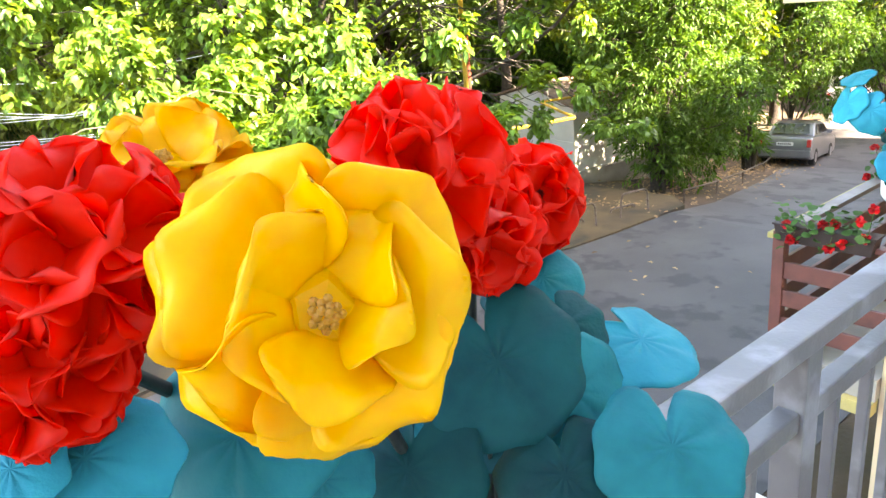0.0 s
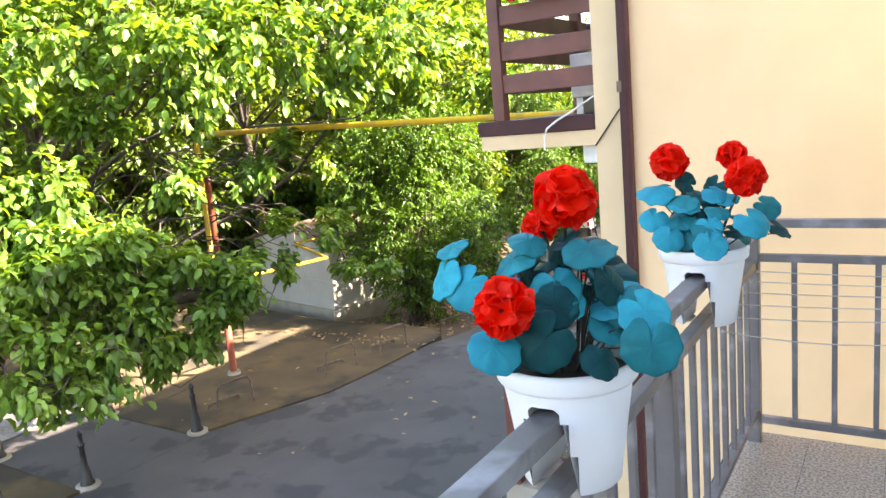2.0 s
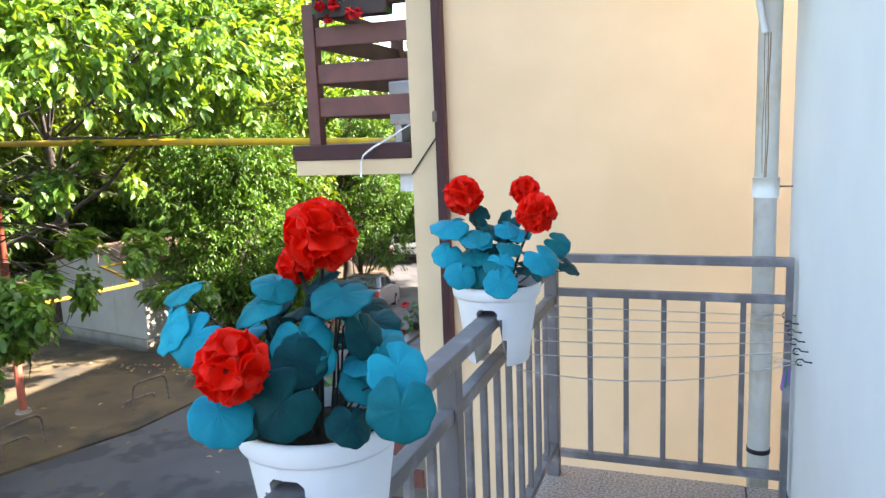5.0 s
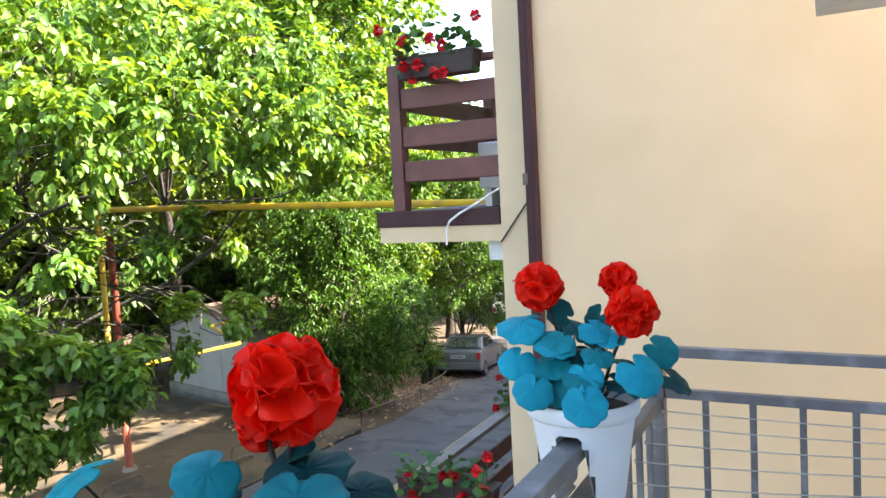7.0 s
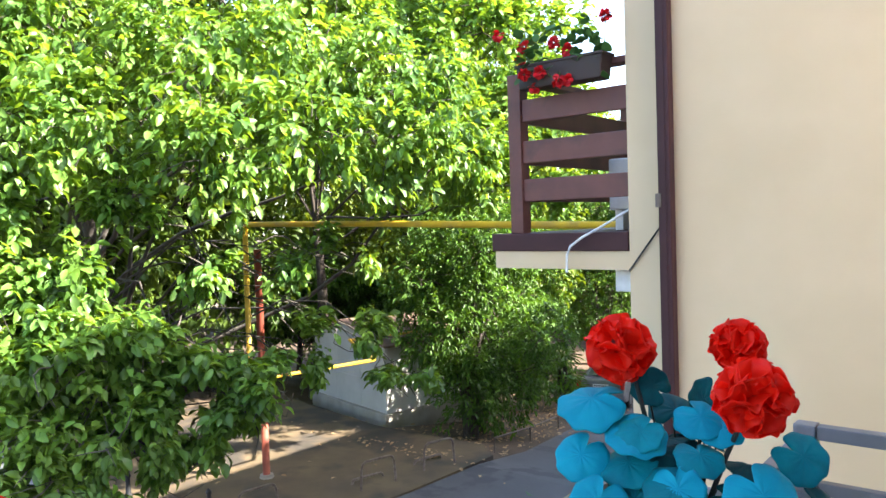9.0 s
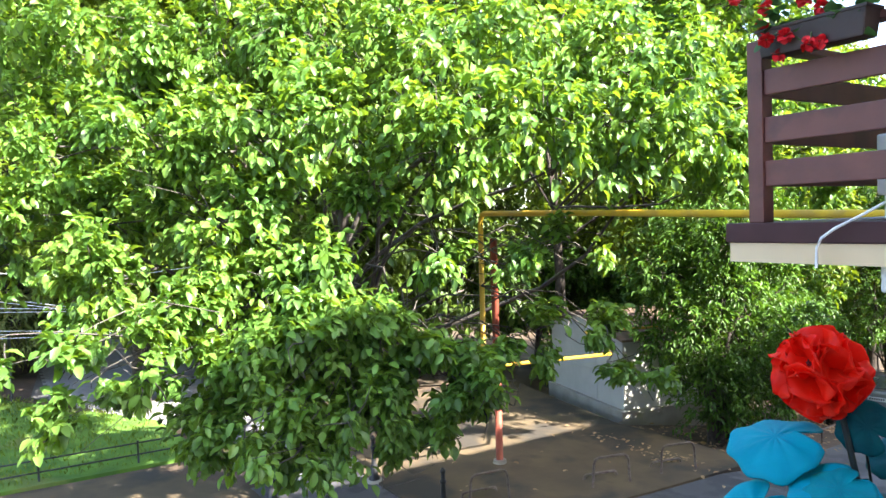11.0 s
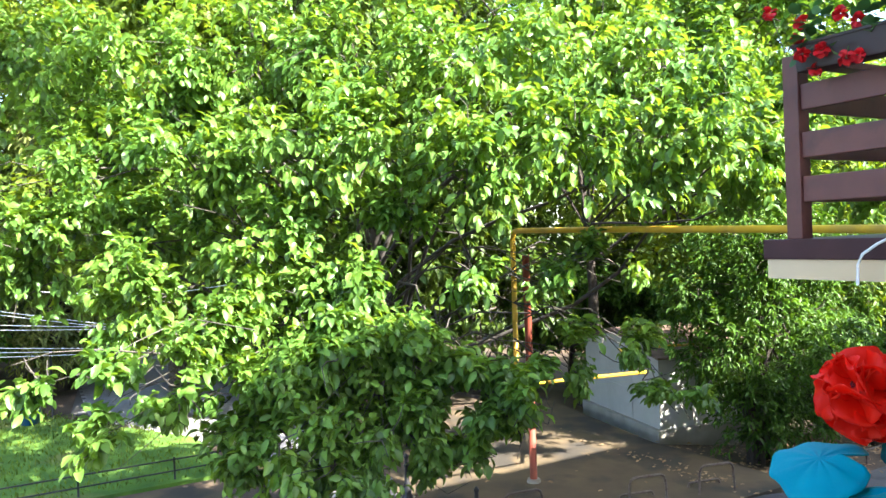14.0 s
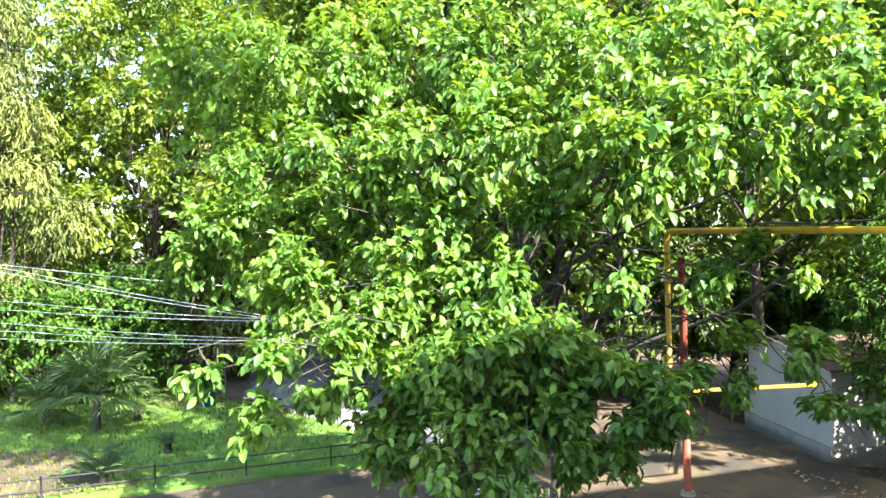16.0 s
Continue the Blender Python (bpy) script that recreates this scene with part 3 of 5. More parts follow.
def petal_mesh(seed, wide=1.0, wave=0.12, cup=0.42, roll=0.9):
    """One cupped foam petal, round at the tip, with a softly waved edge that rolls back; unit length along y, opening to z."""
    rng = np.random.default_rng(seed)
    me = bpy.data.meshes.new("petal")
    nu, nv = 13, 11
    ph = rng.random(3) * 6.28
    verts = []
    for j in range(nv):
        v = j / (nv - 1)
        half = wide * 0.56 * (math.sin(math.pi * (0.035 + 0.80 * v ** 0.9)) ** 0.62)
        for i in range(nu):
            u = i / (nu - 1) * 2 - 1
            tip = 1 - 0.30 * u * u * v
            y = v * tip
            edge = max(abs(u) * 0.9, v) ** 2 * v
            ruffle = wave * edge * (math.sin(u * 3.0 + ph[0]) + 0.55 * math.sin(u * 5.2 + v * 2.0 + ph[1]))
            z = cup * (u * u * v * (1.05 - 0.5 * v) + 0.55 * v ** 1.6) - roll * max(0, v - 0.6) ** 1.7 - 0.35 * roll * max(0, abs(u) - 0.7) ** 1.5 * v + ruffle
            verts.append((half * u * (1 - 0.12 * abs(ruffle)), y, z))
    faces = [(j * nu + i, j * nu + i + 1, (j + 1) * nu + i + 1, (j + 1) * nu + i) for j in range(nv - 1) for i in range(nu - 1)]
    n = len(verts)
    th = 0.018
    verts += [(x, y, z - th) for x, y, z in verts]
    faces += [tuple(n + q for q in f[::-1]) for f in faces]
    rimloop = [i for i in range(nu)] + [j * nu + nu - 1 for j in range(1, nv)] + [(nv - 1) * nu + i for i in range(nu - 2, -1, -1)] + [j * nu for j in range(nv - 2, 0, -1)]
    for a, b in zip(rimloop, rimloop[1:] + rimloop[:1]):
        faces.append((b, a, n + a, n + b))
    me.from_pydata(verts, [], faces)
    for f in me.polygons:
        f.use_smooth = True
    return me


PETALS = {"petal_red": [petal_mesh(k, 1.35, 0.15, 0.45, 1.1) for k in range(6)], "petal_yellow": [petal_mesh(k + 20, 1.25, 0.17, 0.6, 1.4) for k in range(6)]}
for mat, meshes in PETALS.items():
    for me in meshes:
        me.materials.append(M[mat])


def foam_leaf_mesh(seed, mat):
    """A round scalloped foam leaf with pressed veins fanning from the notch; unit size, stalk at the notch."""
    rng = np.random.default_rng(seed)
    me = bpy.data.meshes.new("leaf")
    rings, seg = 9, 54
    verts = [(0, 0.10, 0)]
    tilt = 0.15 + 0.35 * rng.random()
    ph, bend = rng.random() * 6.28, rng.normal(0, 0.06)
    for j in range(1, rings + 1):
        f = j / rings
        for k in range(seg):
            a = 2 * math.pi * k / seg
            off = math.pi - abs(a - math.pi)
            notch = 1 - 0.62 * math.exp(-(off / 0.20) ** 2)
            r = f * 0.52 * notch * (1 + f * (0.030 * math.cos(9 * a + 1.0) + 0.02 * math.sin(4 * a + ph)))
            x, y = r * math.sin(a) * 1.04, 0.10 - r * math.cos(a)
            vein = -0.024 * math.exp(-((a * 11 / (2 * math.pi) - round(a * 11 / (2 * math.pi))) / 0.17) ** 2) * f ** 0.4 * (1.15 - f)
            z = -tilt * r * r * 1.3 + vein + 0.05 * f * f * math.sin(2 * a + ph) + 0.018 * f * f * math.sin(7 * a + ph) + bend * x * 2 * f
            verts.append((x, y, z))
    faces = [(0, 1 + k, 1 + (k + 1) % seg) for k in range(seg)]
    for j in range(rings - 1):
        for k in range(seg):
            a, b = 1 + j * seg + k, 1 + j * seg + (k + 1) % seg
            faces.append((a, a + seg, b + seg, b))
    n = len(verts)
    verts += [(x, y, z - 0.016) for x, y, z in verts]
    faces += [tuple(n + q for q in f[::-1]) for f in faces]
    last = 1 + (rings - 1) * seg
    for k in range(seg):
        a, b = last + k, last + (k + 1) % seg
        faces.append((a, n + a, n + b, b))
    me.from_pydata(verts, [], faces)
    for f in me.polygons:
        f.use_smooth = True
    me.materials.append(M[mat])
    return me


FOAM = [[foam_leaf_mesh(k + 5 * i, mat) for k in range(5)] for i, mat in enumerate(("foam_leaf", "foam_leaf_half_shaded", "foam_leaf_shaded"))]


def frame_to(direction, spin=0.0):
    """A turn whose z axis points along direction."""
    return Vector(direction).to_track_quat("Z", "Y").to_matrix().to_4x4() @ Matrix.Rotation(spin, 4, "Z")


def flower_head(parent, at, facing, size, mat, seed):
    """A ball of ruffled petals in rings round the facing direction; at is in the parent's space."""
    rng = np.random.default_rng(seed)
    core = bmesh.new()
    bmesh.ops.create_icosphere(core, subdivisions=2, radius=size * 0.17)
    head = part("flower_head", core, mat, parent)
    head.matrix_local = Matrix.Translation(at) @ frame_to(facing)
    def petal(centre, out, tang, lean, length, twist):
        d = (out * lean + tang).normalized()
        inner = (out - tang * lean).normalized()
        z = (inner - d * inner.dot(d)).normalized()
        m = Matrix((d.cross(z), d, z)).transposed().to_4x4() @ Matrix.Rotation(twist, 4, "Y")
        ob = new("petal", PETALS[mat][int(rng.integers(0, 6))])
        ob.parent = head
        ob.matrix_local = Matrix.Translation(centre) @ m @ Matrix.Diagonal((length * 1.1, length, length, 1))

    florets = [(0, 0)] + [(48, 72 * k + 10) for k in range(5)] + [(92, 60 * k + 40) for k in range(6)] + [(130, 90 * k) for k in range(4)]
    if mat == "petal_red":
        for polar, around in florets:
            p, a = radians(polar + rng.normal(0, 6)), radians(around + rng.normal(0, 8))
            out = Vector((math.sin(p) * math.cos(a), math.sin(p) * math.sin(a), math.cos(p)))
            u = out.orthogonal().normalized()
            v = out.cross(u)
            off = rng.random() * 6.28
            for k in range(3):
                q = off + k * math.pi / 1.5 + rng.normal(0, 0.2)
                petal(out * size * 0.20, out, u * math.cos(q) + v * math.sin(q), 0.55 + 0.75 * rng.random(), size * (0.26 + 0.06 * rng.random()), rng.normal(0, 0.25))
    else:
        for count, polar, lean, length in ((5, 30, 1.5, 0.26), (7, 50, 1.15, 0.34), (9, 74, 0.95, 0.34), (9, 104, 0.85, 0.34)):
            off = rng.random() * 6.28
            for k in range(count):
                a = off + 2 * math.pi * k / count + rng.normal(0, 0.12)
                p = radians(polar + rng.normal(0, 7))
                out = Vector((math.sin(p) * math.cos(a), math.sin(p) * math.sin(a), math.cos(p)))
                tang = Vector((math.cos(p) * math.cos(a), math.cos(p) * math.sin(a), -math.sin(p)))
                petal(out * size * 0.15, out, tang, lean * (0.85 + 0.3 * rng.random()), size * length * (0.85 + 0.28 * rng.random()), rng.normal(0, 0.35))
    if mat == "petal_yellow" or seed % 3 == 0:
        bm = bmesh.new()
        for k in range(16):
            a, r = k * 2.4, size * 0.012 * math.sqrt(k + 0.5)
            bmesh.ops.create_icosphere(bm, subdivisions=1, radius=size * 0.016, matrix=Matrix.Translation((r * math.cos(a), r * math.sin(a), size * 0.23 - r * 0.4)))
        part("flower_eye", bm, "stamen" if mat == "petal_yellow" else "berry_red", head)
    return head


def foam_plant(y, heads, leaves, seed, label, fill, reach, high=0.16):
    """Foam geranium standing in a planter: bent stems, flower heads (dx, dy, z, size, colour, facing), outer leaves
    (dx, dy, dz, size, azimuth and height of the way they face, shade) and a thicket of inner leaves coloured dark for
    shade."""
    rng = np.random.default_rng(seed)
    e = empty("foam_geranium", (0.0, y, 1.06), label, "artificial flower", "foam geraniums")

    def leaf(at, nor, size, shade, stalk=True):
        out = Vector((at.x, at.y, 0)).normalized()
        tip = out * 0.6 - Vector((0, 0, 0.8)) + Vector(rng.normal(0, 0.3, 3))
        yax = (tip - nor * tip.dot(nor)).normalized()
        ob = new("leaf", FOAM[shade][int(rng.integers(0, 5))])
        ob.parent = e
        m = Matrix((yax.cross(nor), yax, nor)).transposed().to_4x4()
        ob.matrix_local = Matrix.Translation(at - yax * size * 0.1) @ m @ Matrix.Diagonal((size, size, size, 1))
        if stalk:
            foot = Vector((out.x * 0.03, out.y * 0.03, -0.01))
            under = at - nor * size * 0.05
            part("leaf_stalk", tubebm([foot, foot.lerp(under, 0.45) + Vector((0, 0, 0.03)), under - nor * 0.02, under], [0.0026, 0.0022, 0.0018, 0.0014], 5), "stem_dark", e)

    for i, (dx, dy, z, size, mat, facing) in enumerate(heads):
        at = Vector((dx + 0.025, dy, z - 1.06))
        back = at - Vector(facing).normalized() * size * 0.25
        foot = Vector((dx * 0.25, dy * 0.25, -0.02))
        mid = foot.lerp(back, 0.55) + Vector((rng.normal(0, 0.012), rng.normal(0, 0.012), 0.02))
        part("stem", tubebm([foot, mid, back, at], [0.0050, 0.0045, 0.004, 0.003], 7), "stem_dark", e)
        flower_head(e, at, facing, size, mat, seed * 10 + i)
    for dx, dy, dz, size, az, el, shade in leaves:
        nor = Vector((math.cos(radians(az)) * math.cos(radians(el)), math.sin(radians(az)) * math.cos(radians(el)), math.sin(radians(el))))
        leaf(Vector((dx, dy, dz)), nor, size * 0.93, shade)
    # Inner leaves mostly take the darker colours, painting in the shade among them.
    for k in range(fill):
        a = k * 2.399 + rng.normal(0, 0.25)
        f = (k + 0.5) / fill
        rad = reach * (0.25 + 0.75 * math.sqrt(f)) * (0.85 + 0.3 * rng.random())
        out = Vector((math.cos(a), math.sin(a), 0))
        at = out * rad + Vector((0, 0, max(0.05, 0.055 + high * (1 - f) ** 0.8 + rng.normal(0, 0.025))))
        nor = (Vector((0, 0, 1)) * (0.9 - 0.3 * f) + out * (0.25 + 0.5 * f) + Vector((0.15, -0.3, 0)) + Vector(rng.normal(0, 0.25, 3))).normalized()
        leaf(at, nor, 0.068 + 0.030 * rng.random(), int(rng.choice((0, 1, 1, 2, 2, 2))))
    return e


POTS = (0.50, 1.925, 3.10)
for y in POTS:
    planter(y)
# Last number of each leaf picks its colour, 0 sky-lit to 2 shaded.
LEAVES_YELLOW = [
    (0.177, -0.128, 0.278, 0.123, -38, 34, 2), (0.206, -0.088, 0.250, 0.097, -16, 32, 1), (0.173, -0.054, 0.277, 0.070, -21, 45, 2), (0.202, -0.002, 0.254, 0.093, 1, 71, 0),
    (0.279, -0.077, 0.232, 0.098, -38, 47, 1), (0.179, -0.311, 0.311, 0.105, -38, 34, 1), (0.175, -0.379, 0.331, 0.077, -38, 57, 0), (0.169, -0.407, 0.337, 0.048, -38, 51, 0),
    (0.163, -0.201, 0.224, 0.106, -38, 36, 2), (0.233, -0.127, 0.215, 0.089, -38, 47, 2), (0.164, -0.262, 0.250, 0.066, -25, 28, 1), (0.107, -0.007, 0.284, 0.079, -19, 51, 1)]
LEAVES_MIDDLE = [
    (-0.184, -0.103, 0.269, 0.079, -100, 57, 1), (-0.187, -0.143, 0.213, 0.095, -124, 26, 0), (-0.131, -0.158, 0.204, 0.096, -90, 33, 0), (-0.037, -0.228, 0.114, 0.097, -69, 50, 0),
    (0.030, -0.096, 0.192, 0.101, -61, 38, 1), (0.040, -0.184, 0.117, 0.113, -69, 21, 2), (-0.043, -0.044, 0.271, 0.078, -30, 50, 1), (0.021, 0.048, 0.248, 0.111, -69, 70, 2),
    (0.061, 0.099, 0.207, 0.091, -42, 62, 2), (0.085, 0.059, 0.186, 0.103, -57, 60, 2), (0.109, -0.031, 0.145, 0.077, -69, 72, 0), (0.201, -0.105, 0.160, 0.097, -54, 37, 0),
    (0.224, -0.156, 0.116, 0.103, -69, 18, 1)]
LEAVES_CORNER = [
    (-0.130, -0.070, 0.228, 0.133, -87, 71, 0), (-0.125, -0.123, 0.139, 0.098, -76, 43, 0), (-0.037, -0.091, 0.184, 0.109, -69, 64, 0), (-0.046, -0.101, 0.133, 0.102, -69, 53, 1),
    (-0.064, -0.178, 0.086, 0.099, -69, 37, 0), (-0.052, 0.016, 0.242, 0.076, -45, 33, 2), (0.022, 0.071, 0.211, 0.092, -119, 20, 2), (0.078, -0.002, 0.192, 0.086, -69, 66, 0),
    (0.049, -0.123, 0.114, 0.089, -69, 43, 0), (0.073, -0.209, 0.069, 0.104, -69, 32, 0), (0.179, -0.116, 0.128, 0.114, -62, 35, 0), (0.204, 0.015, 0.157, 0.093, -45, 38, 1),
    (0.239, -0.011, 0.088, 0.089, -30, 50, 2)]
foam_plant(POTS[1], [(-0.028, 0.048, 1.404, 0.145, "petal_red", (0.3, -0.7, 0.6)), (-0.042, -0.216, 1.242, 0.125, "petal_red", (0.30, -0.92, 0.1)), (-0.110, 0.098, 1.335, 0.085, "petal_red", (-0.4, 0.3, 0.5))],
           LEAVES_MIDDLE, 2, "teal foam geranium with red flower heads in a white planter", 34, 0.155, 0.18)
foam_plant(POTS[2], [(-0.126, -0.011, 1.371, 0.138, "petal_red", (-0.1, -0.8, 0.5)), (0.119, -0.043, 1.318, 0.140, "petal_red", (0.3, -0.9, 0.3)), (0.057, 0.084, 1.375, 0.112, "petal_red", (0.1, -0.3, 0.9))],
           LEAVES_CORNER, 3, "teal foam geranium with three red flower heads beside the corner", 18, 0.14, 0.14)
foam_plant(POTS[0], [(0.242, -0.299, 1.463, 0.130, "petal_yellow", (0.80, -0.35, 0.25)), (0.115, -0.148, 1.467, 0.132, "petal_red", (0.7, -0.5, 0.45)), (0.061, 0.002, 1.407, 0.108, "petal_red", (0.7, -0.3, 0.3)),
                     (0.110, -0.097, 1.410, 0.100, "petal_red", (0.7, -0.3, -0.1)), (0.140, -0.355, 1.480, 0.114, "petal_red", (0.7, -0.5, 0.35)), (0.141, -0.383, 1.433, 0.088, "petal_red", (0.7, -0.5, -0.1)),
                     (0.011, -0.268, 1.476, 0.118, "petal_yellow", (0.5, -0.3, 0.7))],
           LEAVES_YELLOW, 4, "teal foam geranium with large yellow and red flower heads", 16, 0.13, 0.10)

# ---- trees ----
UPPER = [(-13.2, 2.5, 4.7, 1.5), (-12.1, 3.9, 4.4, 1.5), (-11.7, 5.5, 4.7, 1.5), (-10.7, 6.9, 4.5, 1.5), (-9.1, 8.1, 4.1, 1.4), (-8.5, 9.6, 4.4, 1.4), (-7.8, 11.1, 4.2, 1.4), (-12.0, 2.8, 2.9, 1.4), (-10.8, 4.1, 3.0, 1.3), (-10.0, 5.3, 3.0, 1.3), (-9.0, 6.4, 3.0, 1.2), (-7.9, 7.4, 2.8, 1.1), (-7.2, 8.4, 2.9, 1), (-7.1, 10.0, 2.9, 1.2), (-7.3, 11.8, 2.9, 1.2), (-12.1, 2.4, 1.5, 1.2), (-11.4, 3.7, 1.7, 1.2), (-10.2, 4.9, 1.6, 1.2), (-9.3, 5.9, 1.1, 1.1), (-9.0, 6.7, 1.8, 0.7)]
LOWER = [(-8.8, 5.5, 0.1, 1), (-8.4, 6.4, -0.2, 0.9), (-8.1, 5.7, -0.9, 0.75), (-7.3, 7.3, -0.7, 0.7), (-7.9, 6.7, -0.7, 0.7), (-9.3, 4.5, -0.3, 0.8), (-8.9, 3.8, 0.3, 0.55), (-8.4, 2.9, 0.3, 0.45), (-8.3, 2.7, -0.4, 0.45), (-8.5, 2.1, 0.2, 0.4), (-8.9, 4.4, -1.0, 0.6), (-8.7, 5.2, -1.2, 0.6), (-8.3, 7.5, 1.1, 0.55), (-7.8, 10.0, -0.1, 0.55), (-7.3, 10.3, -0.8, 0.5), (-7.9, 8.9, -0.4, 0.4), (-7.9, 8.7, 1.1, 0.4)]
MIDDLE = [(-8.0, 8.61, 0.84, 0.42), (-8.0, 9.29, 1.31, 0.38), (-8.0, 9.01, 0.04, 0.38), (-8.0, 10.26, 0.99, 0.35), (-7.9, 6.6, 0.0, 0.6), (-7.9, 7.05, -1.1, 0.55), (-7.8, 5.8, -0.75, 0.55), (-7.8, 7.75, -1.0, 0.5), (-7.9, 5.15, -0.95, 0.6), (-7.9, 8.2, -0.35, 0.45), (-7.8, 6.6, -1.3, 0.5), (-7.9, 7.95, -0.6, 0.45), (-8.1, 5.4, 0.2, 0.6), (-7.9, 4.5, -0.85, 0.45), (-9.4, 5.0, 0.6, 0.9), (-8.6, 5.9, 0.5, 0.9), (-8.2, 6.8, 0.2, 0.65), (-7.8, 7.2, -0.2, 0.55), (-7.2, 7.5, -0.5, 0.5), (-7.9, 6.1, -0.8, 0.7), (-8.4, 5.5, -0.6, 0.8), (-8.8, 4.7, -0.7, 0.7), (-9.8, 4.2, 0.8, 0.9), (-9.4, 4.4, 0.3, 0.8), (-10.5, 3.3, 0.9, 0.9), (-8.9, 3.6, -0.2, 0.5)]
tree("walnut_tree", (-15.5, 9.4, G), 6.0, UPPER + LOWER + MIDDLE, "leaf_walnut", "bark_grey", "spreading walnut tree with broad bright green leaves", 5, size=0.165, per_m2=10, leaves=9, r0=0.28, fork=0.3, width=0.54, sag=0.42, clump=0.45)

# Lobes from z 6.6 up are added above the view to shade the bay.
SECOND = [(-8.9, 12.8, 3.6, 1.2), (-8.3, 13.6, 2.6, 1.1), (-9.3, 12.3, 4.9, 1.3), (-8.0, 13.6, 5.3, 1.3), (-7.6, 14.6, 3.8, 1.2), (-7.4, 15.2, 2.5, 1.0), (-10.4, 14.5, 5.2, 1.4),
          (-8.6, 16.0, 5.6, 1.4), (-10.8, 13.2, 6.6, 1.5), (-9.0, 14.6, 6.8, 1.5), (-12.6, 14.0, 7.2, 1.5), (-11.0, 11.0, 7.0, 1.5), (-10.0, 8.4, 6.6, 1.5), (-12.2, 7.6, 7.2, 1.6)]
tree("walnut_tree", (-16.9, 16.6, G), 7.5, SECOND, "leaf_walnut", "bark", "walnut tree with dark trunk beside the shed", 6, size=0.18, per_m2=8, leaves=9, r0=0.22, fork=0.6, width=0.58, sag=0.18, clump=0.45, lean=0.03)

# Unseen tree beside the view, added so its crown dapples the lawn with shade.
LAWN_SHADE = [(-8.2, 0.5, 6.9, 1.3), (-8.8, 3.0, 7.0, 1.3), (-10.4, -1.5, 7.8, 1.4), (-10.8, 1.8, 7.9, 1.4), (-6.8, -1.2, 6.4, 1.2), (-12.6, 0.4, 8.6, 1.5), (-13.6, -2.4, 9.0, 1.5), (-9.0, -4.0, 7.2, 1.5), (-12.2, 3.6, 8.8, 1.3)]
tree("lawn_shade_tree", (-11.0, -6.0, G), 10.5, LAWN_SHADE, "leaf_walnut", "bark", "tall unseen broadleaf tree added to shade the lawn", 8, size=0.2, per_m2=7, leaves=9, r0=0.24, fork=0.8, width=0.58, lean=0.05, sag=0.18)


def ring_lobes(x, y, z0, z1, r, n, seed, lobe=1.3, cone=False):
    rng = np.random.default_rng(seed)
    out = []
    for i in range(n):
        f = (i + 0.5) / n
        a = i * 2.4 + rng.normal(0, 0.3)
        w = r * ((1 - f) ** 0.8 if cone else math.sin(math.pi * (0.18 + 0.78 * f)) ** 0.6)
        q = w * math.sqrt(0.25 + 0.75 * rng.random())
        out.append((x + q * math.cos(a), y + q * math.sin(a), z0 + (z1 - z0) * f, lobe * (0.75 + 0.5 * rng.random()) * (1 - 0.5 * f if cone else 1)))
    return out


LABEL_LAUREL = "dark glossy evergreen laurel with many thin stems"
for x, y, r, top, s in ((-10.9, 17.0, 1.7, 1.6, 31), (-13.0, 20.4, 2.0, 2.4, 32), (-16.0, 25.5, 2.4, 2.6, 33), (-14.6, 20.6, 1.8, 2.2, 34), (-12.6, 27.6, 2.6, 2.4, 36), (-10.4, 31.5, 2.6, 2.4, 37)):
    z = G + fall(x, y)
    tree("laurel_tree", (x, y, z), 2.6, ring_lobes(x, y, z + (0.9 if y < 27 else 2.4), top, r, 22, s, 0.95), "leaf_laurel", "bark", LABEL_LAUREL, s, size=0.16, per_m2=9, leaves=8, r0=0.16, width=0.34, group="laurels", fork=0.1)
for x, y, r, top, s, n in ((-16.5, 29, 4.0, 7.0, 41, 20), (-15, 21, 4.0, 9.0, 42, 22), (-9.5, 44, 4.5, 9, 44, 18), (-21, 24, 4.5, 12, 45, 22), (-16, 33, 5, 6.0, 46, 18)):
    z = G + fall(x, y)
    tree("broadleaf_tree", (x, y, z), 6.5, ring_lobes(x, y, z + 4.2, top, r, n, s, 1.7), "leaf_bright", "bark", "tall broadleaf tree with sunlit yellow-green crown", s, size=0.24, per_m2=3.6, leaves=8, r0=0.26, group="park trees")
# The tree at (-20.5, 9.8), hidden behind the walnut, is added to shade the paving.
for x, y, r, top, s, n in ((-24, 13, 4, 12, 51, 20), (-29, 7, 4, 13, 52, 20), (-36, -0.5, 4.5, 14, 58, 20), (-30, 16, 4.5, 14, 54, 20), (-38, -9, 5, 14, 55, 18), (-41, 4, 5, 16, 56, 18), (-20, 14.5, 3.0, 8, 57, 14), (-20.5, 9.8, 3.4, 8.5, 59, 16), (-22.5, 5.6, 2.6, 9.5, 50, 12)):
    z = G + fall(x, y)
    tree("park_tree", (x, y, z), 7.5, ring_lobes(x, y, z + 3.0, top + 1.5, r, n + 5, s, 1.8), "leaf_forest" if s % 2 else "leaf_bright", "bark", "tall park tree with dense green crown", s, size=0.30, per_m2=2.8, leaves=8, r0=0.28, group="park trees")
for x, y, r, top, s in ((-30.5, 2.9, 2.3, 8.5, 61), (-30, -5.2, 3.0, 13, 62), (-39, 9.5, 3.0, 12, 63), (-31.5, -9.0, 3.0, 13, 64)):
    tree("conifer", (x, y, G), 11, ring_lobes(x, y, G + 1.5, top, r, 20, s, 1.5, True), "leaf_conifer", "bark", "yellowish conifer with hanging feathery twigs", s, size=0.30, per_m2=5, leaves=8, width=0.22, sag=0.7, r0=0.22, group="conifers", fork=0.1)
